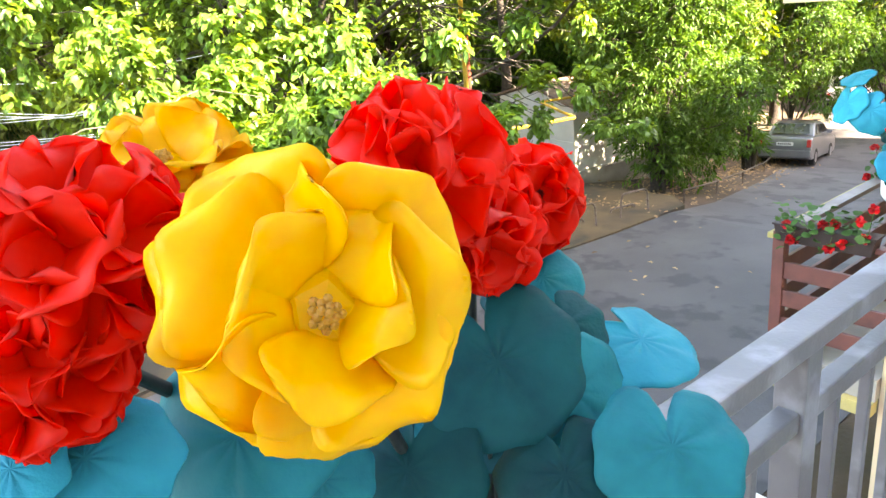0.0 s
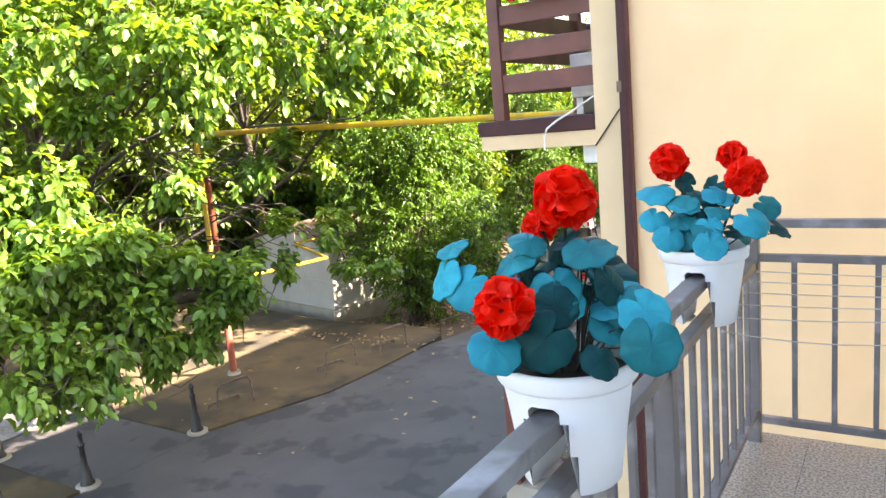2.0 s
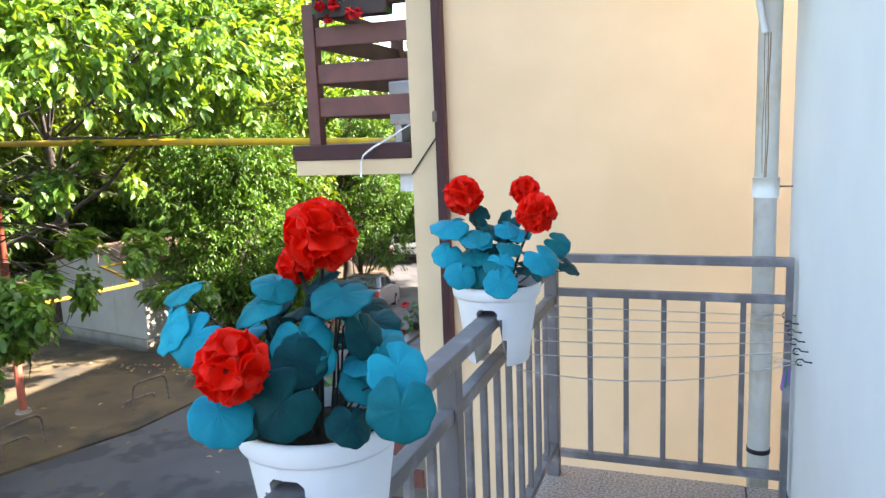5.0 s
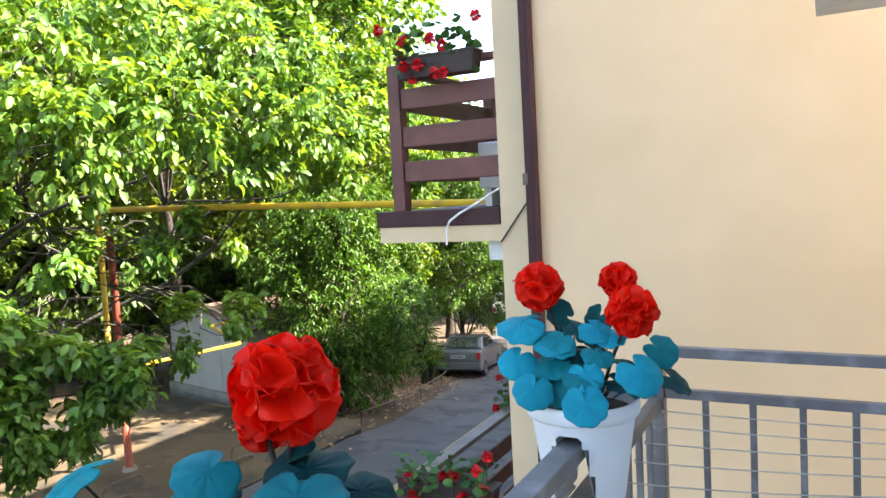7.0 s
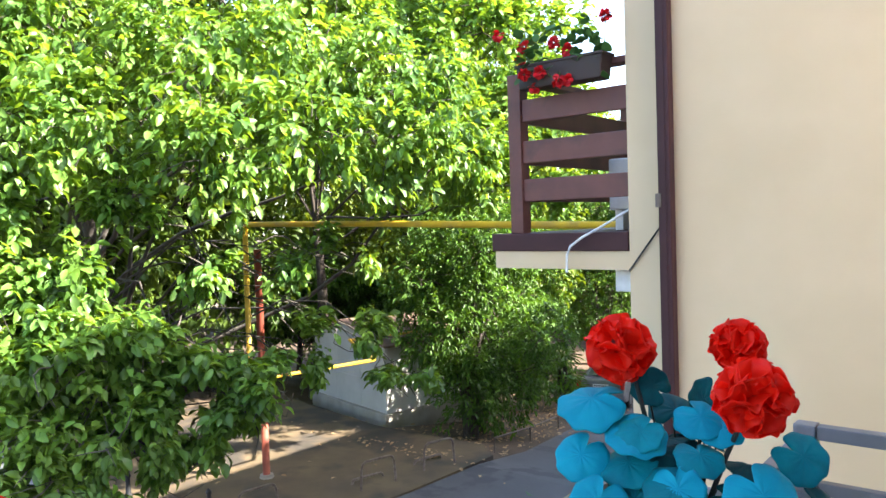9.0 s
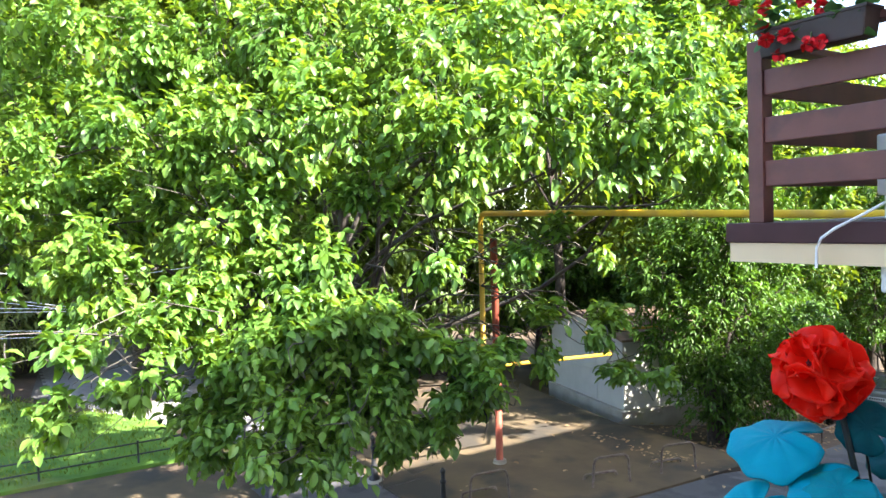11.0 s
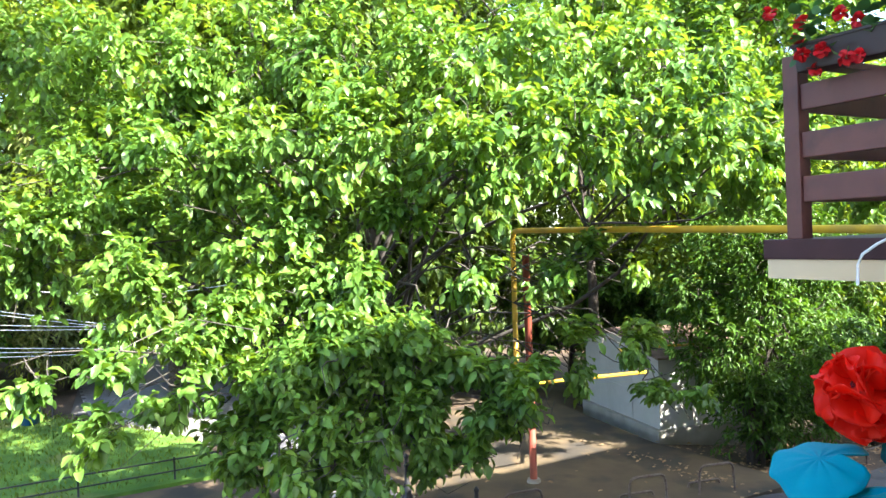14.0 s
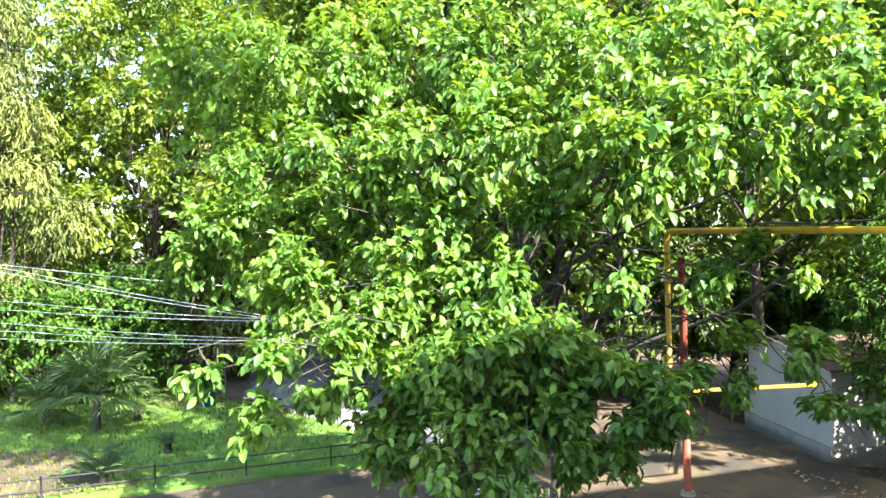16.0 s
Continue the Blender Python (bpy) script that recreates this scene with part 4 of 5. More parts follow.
for x, y, r, s in ((-28.5, -0.8, 1.9, 71), (-28.0, -4.6, 2.2, 72), (-36, -1, 2.6, 73), (-29, -9.5, 2.4, 74), (-33.5, 4.0, 2.0, 75), (-22, 11, 1.6, 76), (-20, 18.5, 2.2, 77), (-17.5, 21.5, 2.0, 78), (-25, 14, 2.4, 79), (-23, 21, 2.6, 80), (-28, 11.5, 2.2, 85)):
    tree("shrub", (x, y, G), 1.6, ring_lobes(x, y, G + 1.3, G + 4.0, r, 12, s, 1.2), "leaf_laurel", "bark", "dense dark green evergreen shrub", s, size=0.22, per_m2=5, leaves=8, r0=0.12, category="shrub", group="park shrubs", fork=0.1)


def far_woods():
    """Woods that close the view on every side, beyond the park."""
    rng = np.random.default_rng(9)
    p = []
    for _ in range(6500):
        a = radians(rng.uniform(2, 130))
        d = rng.uniform(44, 58)
        x, y = -d * math.sin(a), d * math.cos(a)
        hgt = 16 + 4 * math.sin(a * 9) + 2.5 * math.sin(a * 23 + 1)
        hgt *= 0.62 if a < 0.62 else 1.0
        p.append((x, y, G + fall(x, y) + hgt * rng.random() ** 0.9))
    p = np.array(p)
    out = rng.normal(0, 1, p.shape)
    q, d, s = clusters(p, out / np.linalg.norm(out, axis=1)[:, None], rng, 9, 1.6, 0.75)
    me = leaf_mesh("far_woods", q, d, s, 0.6, rng=rng)
    tagged(link("far_woods", me, "leaf_forest"), "distant dense green woods behind the park", "woods", kind="stuff")


far_woods()

# ---- pipes, shed, bollards ----
g = empty("gas_pipe", (-10.42, 9.63, G), "yellow painted overhead gas pipe on posts", "pipe")
up = 1.69 - G
corner = [(0.0, 0, up - 0.16), (0.02, 0, up - 0.06), (0.07, 0.0, up - 0.015), (0.16, 0.0, up)]
part("riser", tubebm([(-0.03, 0, 2.45), *corner[:2]], 0.048, 12), "gas_yellow", g)
part("span", tubebm(corner[1:] + [(3, 0.05, up - 0.06), (9.0, 0.3, up - 0.24)], 0.048, 12), "gas_yellow", g)
part("branch", tubebm([(-0.03, 0, 2.5), (-0.03, 0.3, 2.4), (0.1, 3.0, 2.3), (-2.8, 5.0, 2.2), (-2.2, 7.0, 2.2)], 0.035, 8), "gas_yellow", g)
p = empty("support_post", (-11.82, 10.9, G), "rust red steel post carrying the gas pipe", "post")
part("post", tubebm([(0, 0, 0), (0, 0, 4.7)], 0.075, 12), "post_rust", p)
part("foot", tubebm([(0, 0, 0.02), (0, 0, 0.10)], [0.15, 0.13], 12), "concrete", p)


def shed():
    s = empty("shed", (-14.45, 17.4, G), "pale grey garden shed with brown gabled roof", "shed")
    s.rotation_euler.z = radians(-12)
    w, d, h = 1.88, 1.45, 1.92
    bm = bmesh.new()
    sect = [(-w, 0.12), (w, 0.12), (w, h), (-0.15, h + 0.45), (-w, h + 0.05)]
    fr = [bm.verts.new((x, -d, z)) for x, z in sect]
    bk = [bm.verts.new((x, d, z)) for x, z in sect]
    bm.faces.new(fr[::-1])
    bm.faces.new(bk)
    for i in range(5):
        bm.faces.new((fr[i], fr[(i + 1) % 5], bk[(i + 1) % 5], bk[i]))
    bmesh.ops.recalc_face_normals(bm, faces=bm.faces)
    part("body", bm, "shed_wall", s)
    part("plinth", boxbm((-w - 0.1, -d - 0.12, -0.6), (w + 0.1, d + 0.12, 0.125), 0.02), "concrete", s)
    for x0, z0, x1, z1 in ((-w - 0.18, h + 0.04, -0.15, h + 0.50), (-0.15, h + 0.50, w + 0.2, h - 0.02)):
        bm = bmesh.new()
        vs = [bm.verts.new(c) for c in ((x0, -d - 0.15, z0), (x1, -d - 0.15, z1), (x1, d + 0.15, z1), (x0, d + 0.15, z0))]
        f = bm.faces.new(vs)
        r = bmesh.ops.extrude_face_region(bm, geom=[f])
        bmesh.ops.translate(bm, verts=[v for v in r["geom"] if isinstance(v, bmesh.types.BMVert)], vec=(0, 0, 0.06))
        part("roof_slope", bm, "shed_roof", s)
    for x in (-0.62, 0.62):
        part("batten", boxbm((x - 0.02, -d - 0.012, 0.13), (x + 0.02, -d, h)), "shed_wall", s)
    part("door", boxbm((-0.6, -d - 0.008, 0.14), (0.6, -d - 0.002, h - 0.02)), "shed_wall", s)
    part("trim", boxbm((-w - 0.01, -d - 0.02, 0.9), (w + 0.01, -d - 0.006, 0.93)), "shed_wall", s)


shed()


def bollard(x, y):
    b = empty("bollard", (x, y, G + 0.03), "black cast iron bollard with ringed shaft", "bollard", "bollards")
    part("shaft", lathe(bmesh.new(), [(0.11, 0), (0.11, 0.05), (0.085, 0.09), (0.075, 0.24), (0.06, 0.27), (0.068, 0.29), (0.05, 0.32), (0.042, 0.62), (0.058, 0.64), (0.058, 0.67), (0.04, 0.69), (0.038, 0.80), (0.05, 0.82), (0.05, 0.84), (0.03, 0.87), (0.001, 0.90)], 14), "iron_black", b)
    part("base", lathe(bmesh.new(), [(0.19, -0.05), (0.18, 0.012), (0.09, 0.02)], 12), "concrete", b, "pale chipped concrete collar")


for x, y in ((-10.05, 6.35), (-10.04, 8.44), (-12.58, 6.3), (-12.47, 8.32), (-13.92, 6.85)):
    bollard(x, y)


def rack(x, y, turn, lean=0):
    r = empty("parking_barrier", (x, y, G + 0.03), "rusty bent tube parking barrier on a worn bay", "barrier", "parking barriers")
    r.rotation_euler.z = radians(turn)
    for yy in (0, 0.42):
        pts = [(-0.40, yy, -0.03), (-0.37, yy - 0.0, 0.42), (-0.34, yy, 0.50), (-0.27, yy, 0.54), (0.27, yy, 0.54), (0.34, yy, 0.50), (0.37, yy, 0.42), (0.40, yy, -0.03)]
        if yy:
            pts = [(a * 0.9, b, c * 0.16) for a, b, c in pts]
        part("hoop", tubebm(pts, 0.024, 8), "rack_steel", r)


for x, y, a in ((-10.2, 9.5, 82), (-9.55, 11.85, 76), (-9.3, 13.4, 76), (-10.5, 4.9, 76)):
    rack(x, y, a)


def low_fence(name, pts, h, label, mat, rails):
    f = empty(name, (pts[0][0], pts[0][1], G), label, "fence")
    o = Vector((pts[0][0], pts[0][1], G))
    w = [Vector((x, y, G + fall(x, y))) for x, y in pts]
    for q in w:
        part("post", tubebm([q - o - Vector((0, 0, 0.1)), q - o + Vector((0, 0, h))], 0.022, 6), mat, f)
    for k in rails:
        part("rail", tubebm([q - o + Vector((0, 0, k)) for q in w], 0.018, 6), mat, f)


low_fence("lawn_fence", [(-16.45, y) for y in (-8, -5.8, -3.6, -1.4, 0.8, 2.7, 4.6, 6.0)], 0.55, "low black iron rail along the lawn", "iron_black", (0.25, 0.5))
low_fence("verge_fence", [(-9.25, 15.3), (-9.5, 17.2), (-10.0, 19.4), (-10.7, 22), (-11.8, 25)], 0.35, "low rusty tube rail along the verge", "rack_steel", (0.33,))

w = empty("overhead_wires", (-17, 4, 0), "bundle of pale overhead cables strung across the park", "cable")
for z0, y1, z1, mat in ((5.13, 6.66, 1.93, "cable_black"), (1.02, 4.37, 0.56, "wire_pale"), (0.75, 3.88, -0.08, "wire_pale"), (0.50, 3.88, -0.14, "wire_pale"), (-0.97, 3.88, -0.08, "wire_pale"),
                        (-1.43, 3.88, -0.12, "wire_pale"), (-2.19, 3.80, -0.54, "wire_pale"), (-2.6, 3.79, -0.58, "wire_pale"), (-3.0, 3.79, -0.63, "wire_pale")):
    a, b = Vector((-22.4, -2.9, (z0 + 1.6) / 2)), Vector((-17, y1, z1))
    far = b + (b - a) * 0.35
    far.z = b.z + 0.35 * (z0 + 1.2) / 3 + 0.1
    pts = [a - (b - a) * 0.7] + [a.lerp(b, k / 10) - Vector((0, 0, 0.15 * 4 * (k / 10) * (1 - k / 10) * (0.4 if z0 < 5 else 0.6))) for k in range(11)] + [far]
    part("wire", tubebm([q - Vector((-17, 4, 0)) for q in pts], 0.008 if z0 < 5 else 0.014, 5), mat, w)

# ---- neighbouring balconies ----
def geranium(at, length, axis, seed, label, hang=0.1, blooms=9, tall=0.22, wide=1.1):
    """A planter box with leafy geraniums and round red blooms; axis is x or y."""
    rng = np.random.default_rng(seed)
    e = empty("balcony_planter", at, label, "planter", "balcony planters")
    half = length / 2
    sx, sy = (half, 0.075) if axis == "x" else (0.075, half)
    bm = boxbm((-sx, -sy, 0), (sx, sy, 0.16), 0.012)
    for v in bm.verts:
        if v.co.z < 0.08:
            v.co.x *= 0.94
            v.co.y *= 0.92
    part("box", bm, "wood_dark", e)
    part("lip", boxbm((-sx - 0.008, -sy - 0.008, 0.14), (sx + 0.008, sy + 0.008, 0.158), 0.004), "wood_dark", e)
    n = int(150 * length)
    p = np.stack([rng.uniform(-sx, sx, n), rng.uniform(-sy * 1.4, sy * 1.4, n), 0.14 + tall * rng.random(n) ** 1.3], 1)
    drop = rng.random(n) < 0.3
    p[drop, 2] -= hang * rng.random(drop.sum()) * 2
    p[drop, 1 if axis == "x" else 0] -= 0.09
    d = rng.normal(0, 1, (n, 3)) * np.array([1, 1, 0.4])
    s = rng.uniform(0.05, 0.085, n)
    tagged(link("foliage", leaf_mesh("foliage", p, d, s, 1.05, 0.1, 0.1, rng), "leaf_geranium", e), kind="stuff")
    for k in range(blooms):
        q = Vector((rng.uniform(-sx, sx) * wide, rng.uniform(-sy, sy) * 1.5, 0.14 + tall * rng.uniform(-0.6, 1.25)))
        if axis == "x":
            q.y = -abs(q.y) - 0.03
        else:
            q.x = -abs(q.x) - 0.03
        m = 26
        u = rng.normal(0, 1, (m, 3))
        u /= np.linalg.norm(u, axis=1)[:, None]
        me = leaf_mesh("bloom", u * 0.008 + np.array(q), u, rng.uniform(0.032, 0.044, m), 1.1, 0.1, 0.15, rng)
        link("bloom", me, "bloom_red", e)
        part("bloom_stalk", tubebm([(q.x * 0.9, q.y * 0.5, 0.12), q], 0.003, 4), "stem_green", e)
    return e


M["wood_dark"] = material("wood_dark", (0.030, 0.014, 0.012), (0.02, 0.01, 0.009), 6, 0.6, bump=0.3)
# Grey lightened for the sky's reflection on the cap; the wood itself is brown.
M["wood_sky_sheen"] = material("wood_sky_sheen", (0.20, 0.155, 0.145), (0.13, 0.085, 0.08), 5, 0.45, bump=0.2)
M["stem_green"] = material("stem_green", (0.06, 0.12, 0.03), bump=0)


def wooden_rail(name, x0, x1, y0, y1, deck, tops, height, label):
    """Boarded balcony rail on two sides: the short side faces the camera's house, the long side the lane."""
    e = empty(name, (x0, y0, deck), label, "balcony railing")
    o = Vector((x0, y0, deck))

    def add(nm, lo, hi, mat="wood_brown"):
        part(nm, boxbm(Vector(lo) - o, Vector(hi) - o, 0.006), mat, e)
    for x, y in ((x0, y0), (x0, (y0 + y1) / 2), (x0, y1)):
        add("post", (x, y, deck), (x + 0.10, y + 0.10, deck + height))
    for z in tops:
        add("board", (x0 + 0.10, y0 + 0.02, z), (x1, y0 + 0.055, z + 0.15))
        add("board", (x0 + 0.03, y0 + 0.10, z), (x0 + 0.065, y1, z + 0.15))
    add("cap", (x0 + 0.10, y0 - 0.005, deck + height - 0.045), (x1, y0 + 0.105, deck + height - 0.002), "wood_brown")
    # The lower balcony's long cap has the sky sheen in its colour.
    add("cap", (x0 - 0.01, y0 + 0.102, deck + height - 0.045), (x0 + 0.11, y1, deck + height), "wood_sky_sheen" if deck < 0 else "wood_brown")
    return e


structure("balcony_upper", boxbm((-2.45, FAR_Y + 0.004, 1.285), (-1.45, 9.6, 1.40)), "render_beige", "beige underside of the upper neighbouring balcony", "balcony")
structure("balcony_fascia", boxbm((-2.47, FAR_Y - 0.010, 1.402), (-1.455, 9.6, 1.52), 0.008), "metal_brown", "dark brown metal edge of the upper balcony", "trim")
wooden_rail("wooden_railing", -2.34, -1.455, FAR_Y + 0.04, 9.5, 1.52, (1.737, 1.995, 2.275), 1.08, "brown boarded railing of the upper balcony")
geranium((-1.86, FAR_Y - 0.03, 2.46), 0.62, "x", 81, "dark planter box with hanging red geraniums", blooms=11, tall=0.26, wide=1.4)
structure("balcony_lower", boxbm((-2.42, FAR_Y - 0.10, -1.86), (-1.45, 13.0, -1.66)), "concrete", "grey slab of the lower neighbouring balcony", "balcony")
wooden_rail("wooden_railing", -2.38, -1.455, FAR_Y - 0.08, 12.9, -1.66, (-1.50, -1.24, -0.98), 1.10, "red-brown boarded railing of the lower balcony")
geranium((-1.95, FAR_Y - 0.07, -0.62), 0.80, "x", 83, "planter box with green leaves and red geraniums", blooms=10, tall=0.20)
geranium((-2.36, 8.5, -0.62), 0.75, "y", 84, "planter box of red geraniums on the lower rail", blooms=10, tall=0.24)


def ac_unit():
    e = empty("air_conditioner", (-1.75, 6.75, 1.52), "white air conditioner unit on the upper balcony", "air conditioner")
    part("casing", boxbm((-0.12, -0.16, 0.14), (0.27, 0.16, 0.50), 0.015), "white_plastic", e)
    part("fan_guard", tubebm([(0.08, -0.162, 0.32), (0.08, -0.17, 0.32)], 0.13, 20), "white_plastic", e)
    for x in (-0.05, 0.19):
        part("foot", boxbm((x - 0.03, -0.15, 0.0), (x + 0.03, 0.15, 0.14), 0.004), "white_plastic", e)
    p = empty("plant_pot", (-1.63, 6.75, 2.02), "small dark plant pot on the air conditioner", "pot")
    part("pot", lathe(bmesh.new(), [(0.001, 0), (0.085, 0), (0.11, 0.2), (0.125, 0.2), (0.125, 0.235), (0.1, 0.23), (0.001, 0.2)], 18), "ac_dark", p)
    h = empty("drain_hose", (-1.5, FAR_Y - 0.02, 1.60), "white plastic hose hanging over the balcony edge", "hose")
    part("hose", tubebm([(0.08, 0.30, 0.14), (0.04, 0.03, 0.05), (-0.10, -0.03, -0.04), (-0.24, -0.045, -0.11), (-0.32, -0.05, -0.165), (-0.345, -0.05, -0.22), (-0.35, -0.05, -0.33)], 0.008, 8), "white_plastic", h)


ac_unit()
c = empty("eave_bracket", (-1.5, FAR_Y + 0.16, 1.14), "small white bracket under the balcony slab", "bracket")
part("corbel", boxbm((-0.10, -0.06, 0.0), (0.05, 0.06, 0.145), 0.01), "white_plastic", c)
t = empty("garden_table", (-1.7, 4.9, G), "white plastic garden table under the balconies", "table")
part("tabletop", boxbm((-0.55, -0.45, 0.70), (0.55, 0.45, 0.74), 0.01), "white_plastic", t)
for x in (-0.47, 0.47):
    for y in (-0.37, 0.37):
        part("leg", boxbm((x - 0.03, y - 0.03, 0), (x + 0.03, y + 0.03, 0.70), 0.006), "white_plastic", t)
b = empty("timber_beam", (-1.95, FAR_Y - 0.05, -1.95), "pale yellow timber beam under the lower balcony", "beam")
part("beam", boxbm((-0.45, -0.12, -0.03), (0.50, 0.02, 0.085), 0.006), "kerb_yellow", b)
yp = empty("edge_plank", (-2.44, FAR_Y + 0.1, -0.66), "pale yellow plank fixed along the lower balcony rail", "plank")
part("plank", boxbm((-0.03, -0.1, 0), (0.03, 6.6, 0.05), 0.005), "kerb_yellow", yp)


# ---- vehicles ----
def prism(profile, half, taper=None):
    """Extrude a side profile (y, z) over x from -half to half; taper(z) narrows it."""
    bm = bmesh.new()
    taper = taper or (lambda y, z: 1.0)
    a = [bm.verts.new((-half * taper(y, z), y, z)) for y, z in profile]
    b = [bm.verts.new((half * taper(y, z), y, z)) for y, z in profile]
    bm.faces.new(a)
    bm.faces.new(b[::-1])
    n = len(profile)
    for i in range(n):
        bm.faces.new((a[i], b[i], b[(i + 1) % n], a[(i + 1) % n]))
    bmesh.ops.recalc_face_normals(bm, faces=bm.faces)
    return bm


def bevelled(bm, w):
    bmesh.ops.bevel(bm, geom=list(bm.edges), offset=w, segments=2, affect="EDGES", profile=0.5, clamp_overlap=True)
    return bm


def wheel(parent, x, y, r):
    t = part("wheel", tubebm([(x - 0.09, y, r), (x - 0.07, y, r), (x + 0.07, y, r), (x + 0.09, y, r)], [r * 0.92, r, r, r * 0.92], 24), "tyre", parent)
    part("rim", tubebm([(x - 0.095, y, r), (x + 0.095, y, r)], r * 0.6, 16), "car_silver", t)


def sedan(at, turn):
    c = empty("car", at, "silver saloon car with roof bars parked on the lane", "car")
    c.rotation_euler = (math.radians(-7.4), 0, radians(turn))
    low = [(0.02, 0.42), (0.0, 0.62), (0.06, 0.90), (0.12, 0.97), (0.75, 0.99), (3.05, 0.95), (4.0, 0.80), (4.2, 0.66), (4.22, 0.35), (4.1, 0.22), (0.15, 0.24), (0.04, 0.30)]
    part("body", bevelled(prism(low, 0.83, lambda y, z: 1 - 0.10 * max(0, z - 0.6) - 0.05 * max(0, (y - 3.4))), 0.05), "car_silver", c)
    cabin = [(0.62, 0.96), (1.10, 1.36), (1.35, 1.40), (2.2, 1.40), (2.5, 1.34), (3.15, 0.95)]
    part("cabin", bevelled(prism(cabin, 0.76, lambda y, z: 1 - 0.55 * max(0, z - 0.95) ** 1.1 * 0.8), 0.035), "car_silver", c)
    rear = bmesh.new()
    vs = [rear.verts.new(q) for q in ((-0.60, 0.665, 1.015), (0.60, 0.665, 1.015), (0.50, 1.06, 1.335), (-0.50, 1.06, 1.335))]
    rear.faces.new(vs)
    bmesh.ops.translate(rear, verts=rear.verts, vec=(0, -0.025, 0.02))
    part("rear_window", rear, "glass_dark", c)
    for s in (-1, 1):
        g = bmesh.new()
        for pts in (((1.0, 1.02), (1.75, 1.02), (1.75, 1.33), (1.25, 1.33)), ((1.80, 1.02), (2.85, 1.02), (2.5, 1.29), (1.80, 1.33))):
            g.faces.new([g.verts.new((s * 0.768 * (1 - 0.44 * max(0, z - 0.95) ** 1.1), y, z)) for y, z in pts])
        part("side_window", g, "glass_dark", c)
        part("tail_light", boxbm((s * 0.80 - 0.13 * (s > 0) - 0.0, -0.035, 0.66), (s * 0.80 + 0.13 * (s < 0), 0.10, 0.90), 0.02), "lamp_red", c)
        part("roof_bar", tubebm([(s * 0.52, 1.15, 1.44), (s * 0.52, 2.3, 1.45)], 0.014, 6), "iron_black", c)
        part("mirror", boxbm((s * 0.83 - 0.09, 2.65, 0.98), (s * 0.83 + 0.09, 2.75, 1.09), 0.02), "car_silver", c)
    for y in (1.35, 2.1):
        part("cross_bar", tubebm([(-0.62, y, 1.46), (0.62, y, 1.46)], 0.014, 6), "iron_black", c)
    part("bumper", boxbm((-0.82, -0.06, 0.30), (0.82, 0.12, 0.55), 0.05), "car_silver", c)
    p = part("number_plate", boxbm((-0.26, -0.012, 0.69), (0.26, 0.02, 0.80), 0.004), "plate", c)
    for k in range(7):
        part("character", boxbm((-0.21 + 0.06 * k, -0.016, 0.72), (-0.175 + 0.06 * k, -0.0125, 0.775)), "iron_black", p)
    for x in (-0.74, 0.74):
        for y in (0.80, 3.30):
            wheel(c, x, y, 0.29)


def offroader(at, turn):
    c = empty("car", at, "white boxy off-road car parked further down", "car")
    c.rotation_euler = (math.radians(-7.4), 0, radians(turn))
    part("body", bevelled(prism([(0, 0.45), (0, 1.02), (2.5, 1.05), (3.7, 0.98), (3.75, 0.45)], 0.84), 0.05), "car_white", c)
    part("cabin", bevelled(prism([(0.03, 1.0), (0.22, 1.66), (2.1, 1.68), (2.55, 1.05)], 0.80, lambda y, z: 1 - 0.12 * max(0, z - 1)), 0.04), "car_white", c)
    part("rear_window", boxbm((-0.58, 0.08, 1.10), (0.58, 0.13, 1.52), 0.01, pose(0, 0, 0, 0, 0, 0)), "glass_dark", c)
    for s in (-1, 1):
        part("side_window", boxbm((s * 0.795 - 0.02, 0.45, 1.10), (s * 0.795 + 0.02, 2.1, 1.50), 0.01), "glass_dark", c)
        part("tail_light", boxbm((s * 0.74 - 0.06, -0.02, 0.62), (s * 0.74 + 0.06, 0.03, 0.85), 0.01), "lamp_red", c)
    part("bumper", boxbm((-0.84, -0.10, 0.42), (0.84, 0.05, 0.55), 0.02), "iron_black", c)
    for x in (-0.74, 0.74):
        for y in (0.7, 2.95):
            wheel(c, x, y, 0.34)


sedan((-11.0, 23.8, G + fall(0, 23.8) + 0.01), 13)
offroader((-14.6, 37.0, G + fall(0, 37.0) + 0.01), 16)


# ---- garden things ----
def fan_palm(at, h, spread, seed, count=18, label="fan palm with spiky grey-green leaves on the lawn"):
    rng = np.random.default_rng(seed)
    e = empty("palm", at, label, "palm", "palms")
    part("trunk", tubebm([(0, 0, -0.1), (0.02, 0, h * 0.5), (0, 0.02, h)], [0.13, 0.11, 0.09], 10), "bark", e)
    for k in range(count):
        a = k * 2.4
        el = 1.25 - 1.6 * k / count
        out = Vector((math.cos(a) * math.cos(el), math.sin(a) * math.cos(el), math.sin(el)))
        tip = Vector((0, 0, h)) + out * spread * 0.55
        bm = bmesh.new()
        tube(bm, [(0, 0, h - 0.03), tip], [0.012, 0.008], 4)
        stalk = part("frond", bm, "palm_leaf", e)
        side = out.cross(Vector((0, 0, 1))).normalized()
        n = 15
        ang = np.linspace(-1.25, 1.25, n)
        d = np.array([out * math.cos(q) + side * math.sin(q) - Vector((0, 0, 0.12 * abs(q))) for q in ang])
        link("blade", leaf_mesh("blade", np.tile(np.array(tip), (n, 1)), d, np.full(n, spread * 0.62), 0.09, 0.18, 0.02, rng, 0.2), "palm_leaf", stalk)
    return e


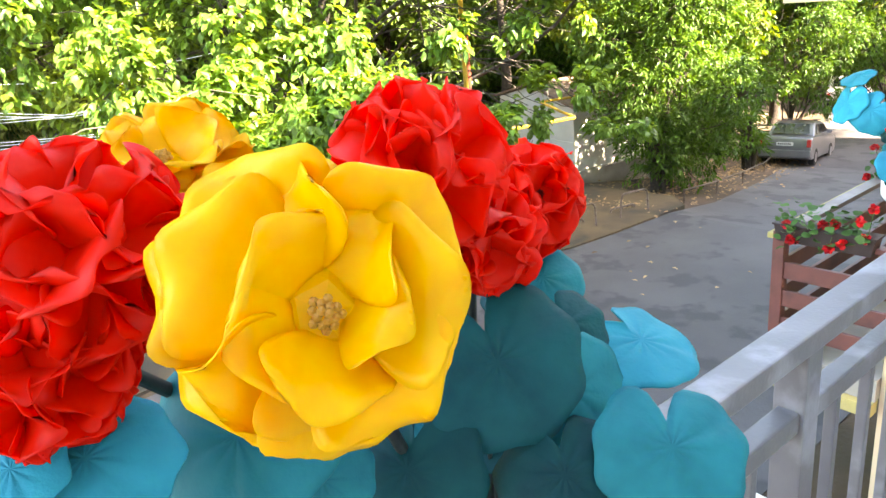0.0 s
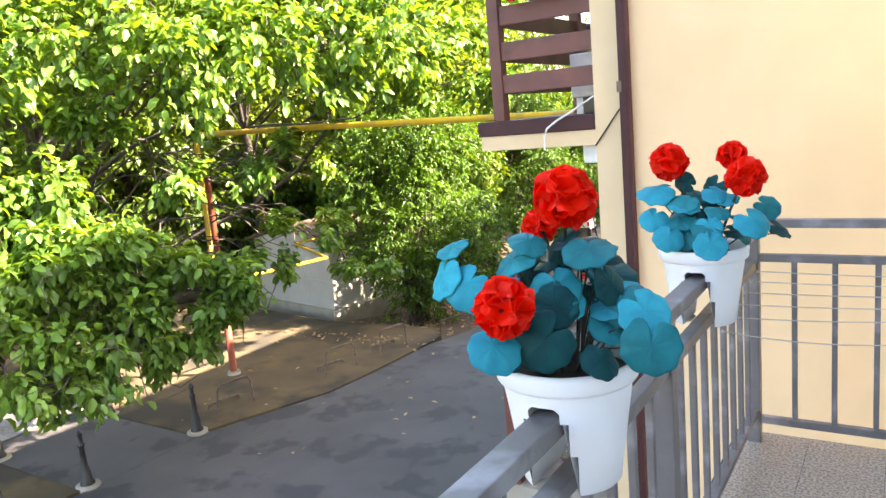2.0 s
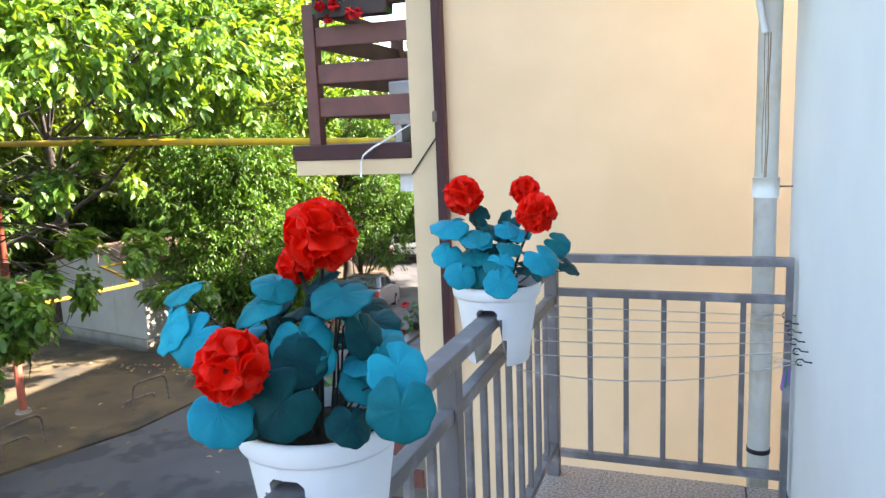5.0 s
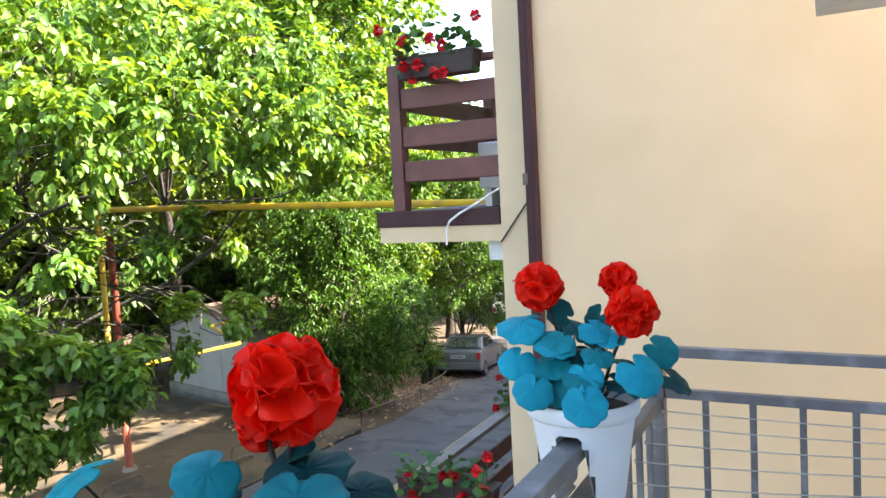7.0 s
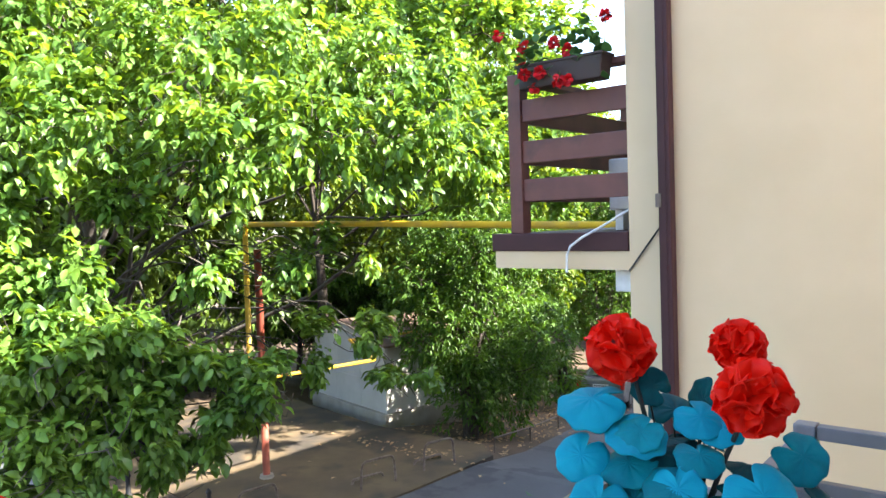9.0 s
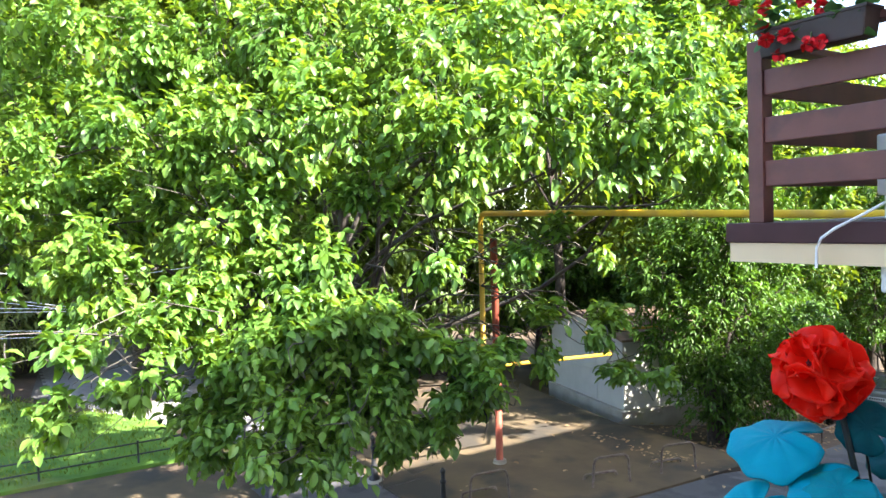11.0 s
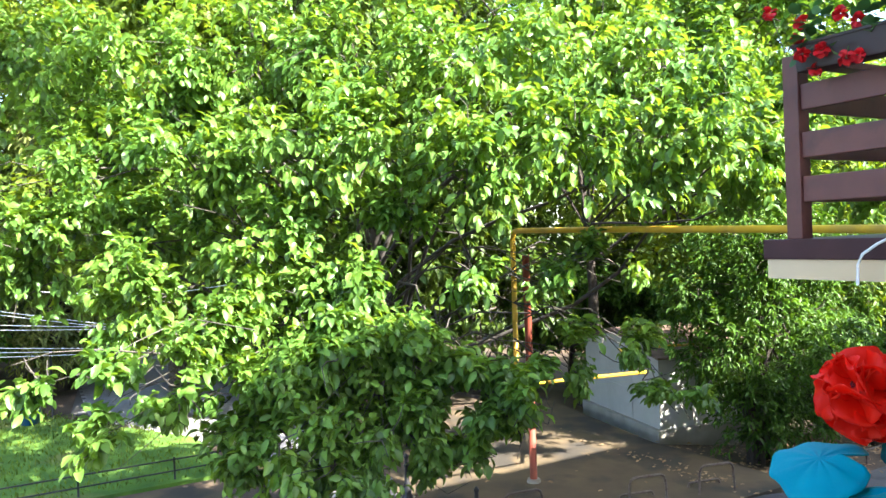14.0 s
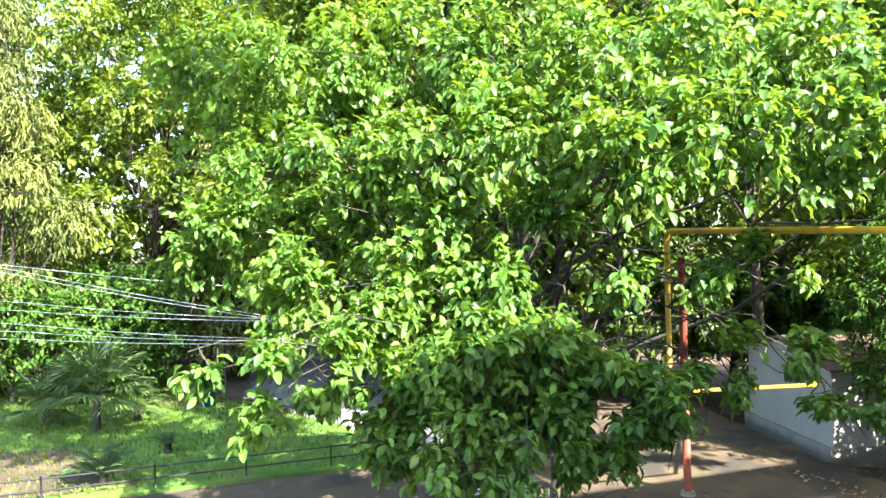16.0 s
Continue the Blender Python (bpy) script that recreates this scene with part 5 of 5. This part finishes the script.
def feather_palm(at, size, seed):
    rng = np.random.default_rng(seed)
    e = empty("palm", at, "young date palm with arching feathery fronds", "palm", "palms")
    part("trunk", tubebm([(0, 0, -0.1), (0, 0, 0.22)], [0.12, 0.08], 8), "bark", e)
    for k in range(13):
        a, el = k * 2.4, 1.3 - 0.85 * k / 13
        pts = [Vector((math.cos(a) * math.cos(el) * s * size, math.sin(a) * math.cos(el) * s * size, 0.2 + math.sin(el) * s * size - 0.35 * size * s * s)) for s in (0, 0.25, 0.5, 0.75, 1)]
        fr = part("frond", tubebm(pts, [0.012, 0.01, 0.008, 0.006, 0.003], 4), "palm_leaf", e)
        P, D = [], []
        for i in range(22):
            f = 0.15 + 0.83 * i / 22
            j = min(3, int(f * 4))
            p = pts[j].lerp(pts[j + 1], f * 4 - j)
            d = (pts[j + 1] - pts[j]).normalized()
            s = d.cross(Vector((0, 0, 1))).normalized()
            for q in (-1, 1):
                P.append(p)
                D.append(d * 0.7 + s * q + Vector((0, 0, 0.25)))
        link("blade", leaf_mesh("blade", np.array(P), np.array(D), np.full(len(P), size * 0.28), 0.08, 0.15, 0.02, rng, 0.2), "palm_leaf", fr)


fan_palm((-22.6, -1.2, G + 0.06), 1.1, 1.5, 91)
fan_palm((-24.0, -2.8, G + 0.06), 0.5, 1.1, 92)
fan_palm((-23.4, -0.2, G + 0.06), 0.35, 0.8, 93, 12)
feather_palm((-17.0, -0.3, G + 0.06), 1.0, 94)
feather_palm((-19.2, 0.9, G + 0.06), 0.45, 97)


def yucca(at, seed):
    rng = np.random.default_rng(seed)
    e = empty("yucca", at, "dark spiky yucca clump beside the lane", "shrub")
    for k in range(4):
        a = k * 1.7
        x, y, h = 0.22 * math.cos(a), 0.22 * math.sin(a), 0.7 + 0.35 * k
        part("stem", tubebm([(x * 0.5, y * 0.5, -0.1), (x, y, h)], [0.09, 0.07], 8), "bark", e)
        n = 70
        d = rng.normal(0, 1, (n, 3))
        d[:, 2] = np.abs(d[:, 2]) * 0.7 - 0.25
        link("rosette", leaf_mesh("rosette", np.tile(np.array([x, y, h]), (n, 1)), d, rng.uniform(0.4, 0.65, n), 0.10, 0.3, 0.02, rng, 0.3), "leaf_laurel", e)


yucca((-10.6, 16.2, G + fall(0, 16.2)), 95)
yucca((-11.4, 22.3, G + fall(0, 22.3)), 96)

bn = empty("litter_bin", (-24.6, 1.8, G + 0.06), "blue plastic litter bin on the lawn edge", "bin")
part("bin", lathe(bmesh.new(), [(0.001, 0.0), (0.24, 0.0), (0.30, 0.70), (0.33, 0.70), (0.33, 0.76), (0.28, 0.76), (0.22, 0.05)], 20), "bin_blue", bn)
gp = empty("gate_post", (-15.45, 6.2, G), "black iron post with a pale round wooden plaque", "post")
part("post", tubebm([(0, 0, 0), (0, 0, 1.25)], 0.05, 8), "iron_black", gp)
part("plaque", tubebm([(0.07, 0.02, 0.42), (0.10, 0.02, 0.42)], 0.16, 18), "kerb_yellow", gp, "pale round wooden plaque")
st = empty("path_edge", (-15.2, 6.4, G), "pale timber edging along the garden path", "edging")
part("timber", boxbm((-0.05, -0.1, -0.05), (0.07, 0.6, 0.09), 0.01, pose(0, 0, 0, 0, 0, -60)), "paving", st)
for x, y, h in ((-24.9, 2.4, 2.2), (-27.6, 8.9, 2.4)):
    p = empty("path_post", (x, y, G), "thin black post beside the paved path", "post", "path posts")
    part("post", tubebm([(0, 0, 0), (0, 0, h)], 0.04, 8), "iron_black", p)


def litter():
    rng = np.random.default_rng(11)
    n = 1500
    y = rng.uniform(13.5, 26, n)
    x = -9.6 - 0.16 * np.maximum(0, y - 15) - np.abs(rng.normal(0, 1.6, n)) + 0.9 * (rng.random(n) < 0.25)
    k = rng.random(n) < 0.05
    x[k], y[k] = rng.uniform(-15, -4.5, k.sum()), rng.uniform(6, 20, k.sum())
    p = np.array([(a, b, G + fall(a, b) + 0.05) for a, b in zip(x, y)])
    d = rng.normal(0, 1, (n, 3)) * np.array([1, 1, 0.12])
    tagged(link("leaf_litter", leaf_mesh("leaf_litter", p, d, rng.uniform(0.07, 0.13, n), 0.6, 0.1, 0.1, rng, 0.3), "dry_leaf"), "dry tan fallen leaves scattered on lane and verge", "leaves", kind="stuff")


def grass():
    rng = np.random.default_rng(12)
    n = 26000
    x, y = rng.uniform(-33, -16.4, n), rng.uniform(-13, 5.4, n)
    ok = y < np.where(x > -20, 6, 6 + (x + 20) * 0.62)
    x, y = x[ok], y[ok]
    p = np.stack([x, y, np.full(len(x), G + 0.055)], 1)
    d = rng.normal(0, 0.5, (len(x), 3))
    d[:, 2] = 1
    tagged(link("grass", leaf_mesh("grass", p, d, rng.uniform(0.06, 0.15, len(x)), 0.25, 0.1, 0.02, rng, 0.5), "leaf_bright"), "short green grass blades of the lawn", "grass", kind="stuff")


litter()
grass()

# ---- pieces of floors and paths ----
floor = tagged(part("floor", boxbm((-0.095, -2.19, -0.0115), (HOUSE_X - 0.002, SLAB_Y - 0.005, -0.004)), "grout"), "speckled brown terrazzo tiles on the balcony", "floor", kind="structure")
tile = bpy.data.meshes.new("tile")
bm = boxbm((-0.149, -0.149, -0.006), (0.149, 0.149, 0.0), 0.001)
bm.to_mesh(tile)
bm.free()
half = bpy.data.meshes.new("tile")
bm = boxbm((-0.072, -0.148, -0.006), (0.072, 0.148, 0.0), 0.0015)
bm.to_mesh(half)
bm.free()
for me in (tile, half):
    me.materials.append(M["terrazzo"])
for j in range(21):
    for i, x in enumerate((0.07, 0.37, 0.67, 0.90)):
        ob = new("tile", tile if i < 3 else half)
        ob.parent = floor
        ob.location = (x, SLAB_Y - 0.155 - 0.3 * j, 0.0)

path = bpy.data.objects["path"]
paver = bpy.data.meshes.new("paver")
bm = boxbm((-0.17, -0.11, -0.03), (0.17, 0.11, 0.02), 0.006)
bm.to_mesh(paver)
bm.free()
paver.materials.append(M["paving"])
rest = bmesh.new()
nx = 0
for i in range(75):
    x = -13.5 - 0.35 * i
    lo = 6.75 if x > -17 else 6.75 - 0.42 * (-17 - x) * (1 if x > -25.5 else 0) - (3.3 if x <= -25.5 else 0)
    hi = 8.5 if x > -25 else 8.5 + 0.15 * (-25 - x)
    y = lo + (0.115 if i % 2 else 0.0)
    while y < hi:
        if nx < 280:
            ob = new("paver", paver)
            ob.parent = path
            ob.location = (x, y, G + 0.022)
            nx += 1
        else:
            rest.verts.ensure_lookup_table()
            box(rest, (x - 0.17, y - 0.11, G - 0.01), (x + 0.17, y + 0.11, G + 0.042))
        y += 0.228
tagged(part("paving", rest, "paving", path), kind="stuff")
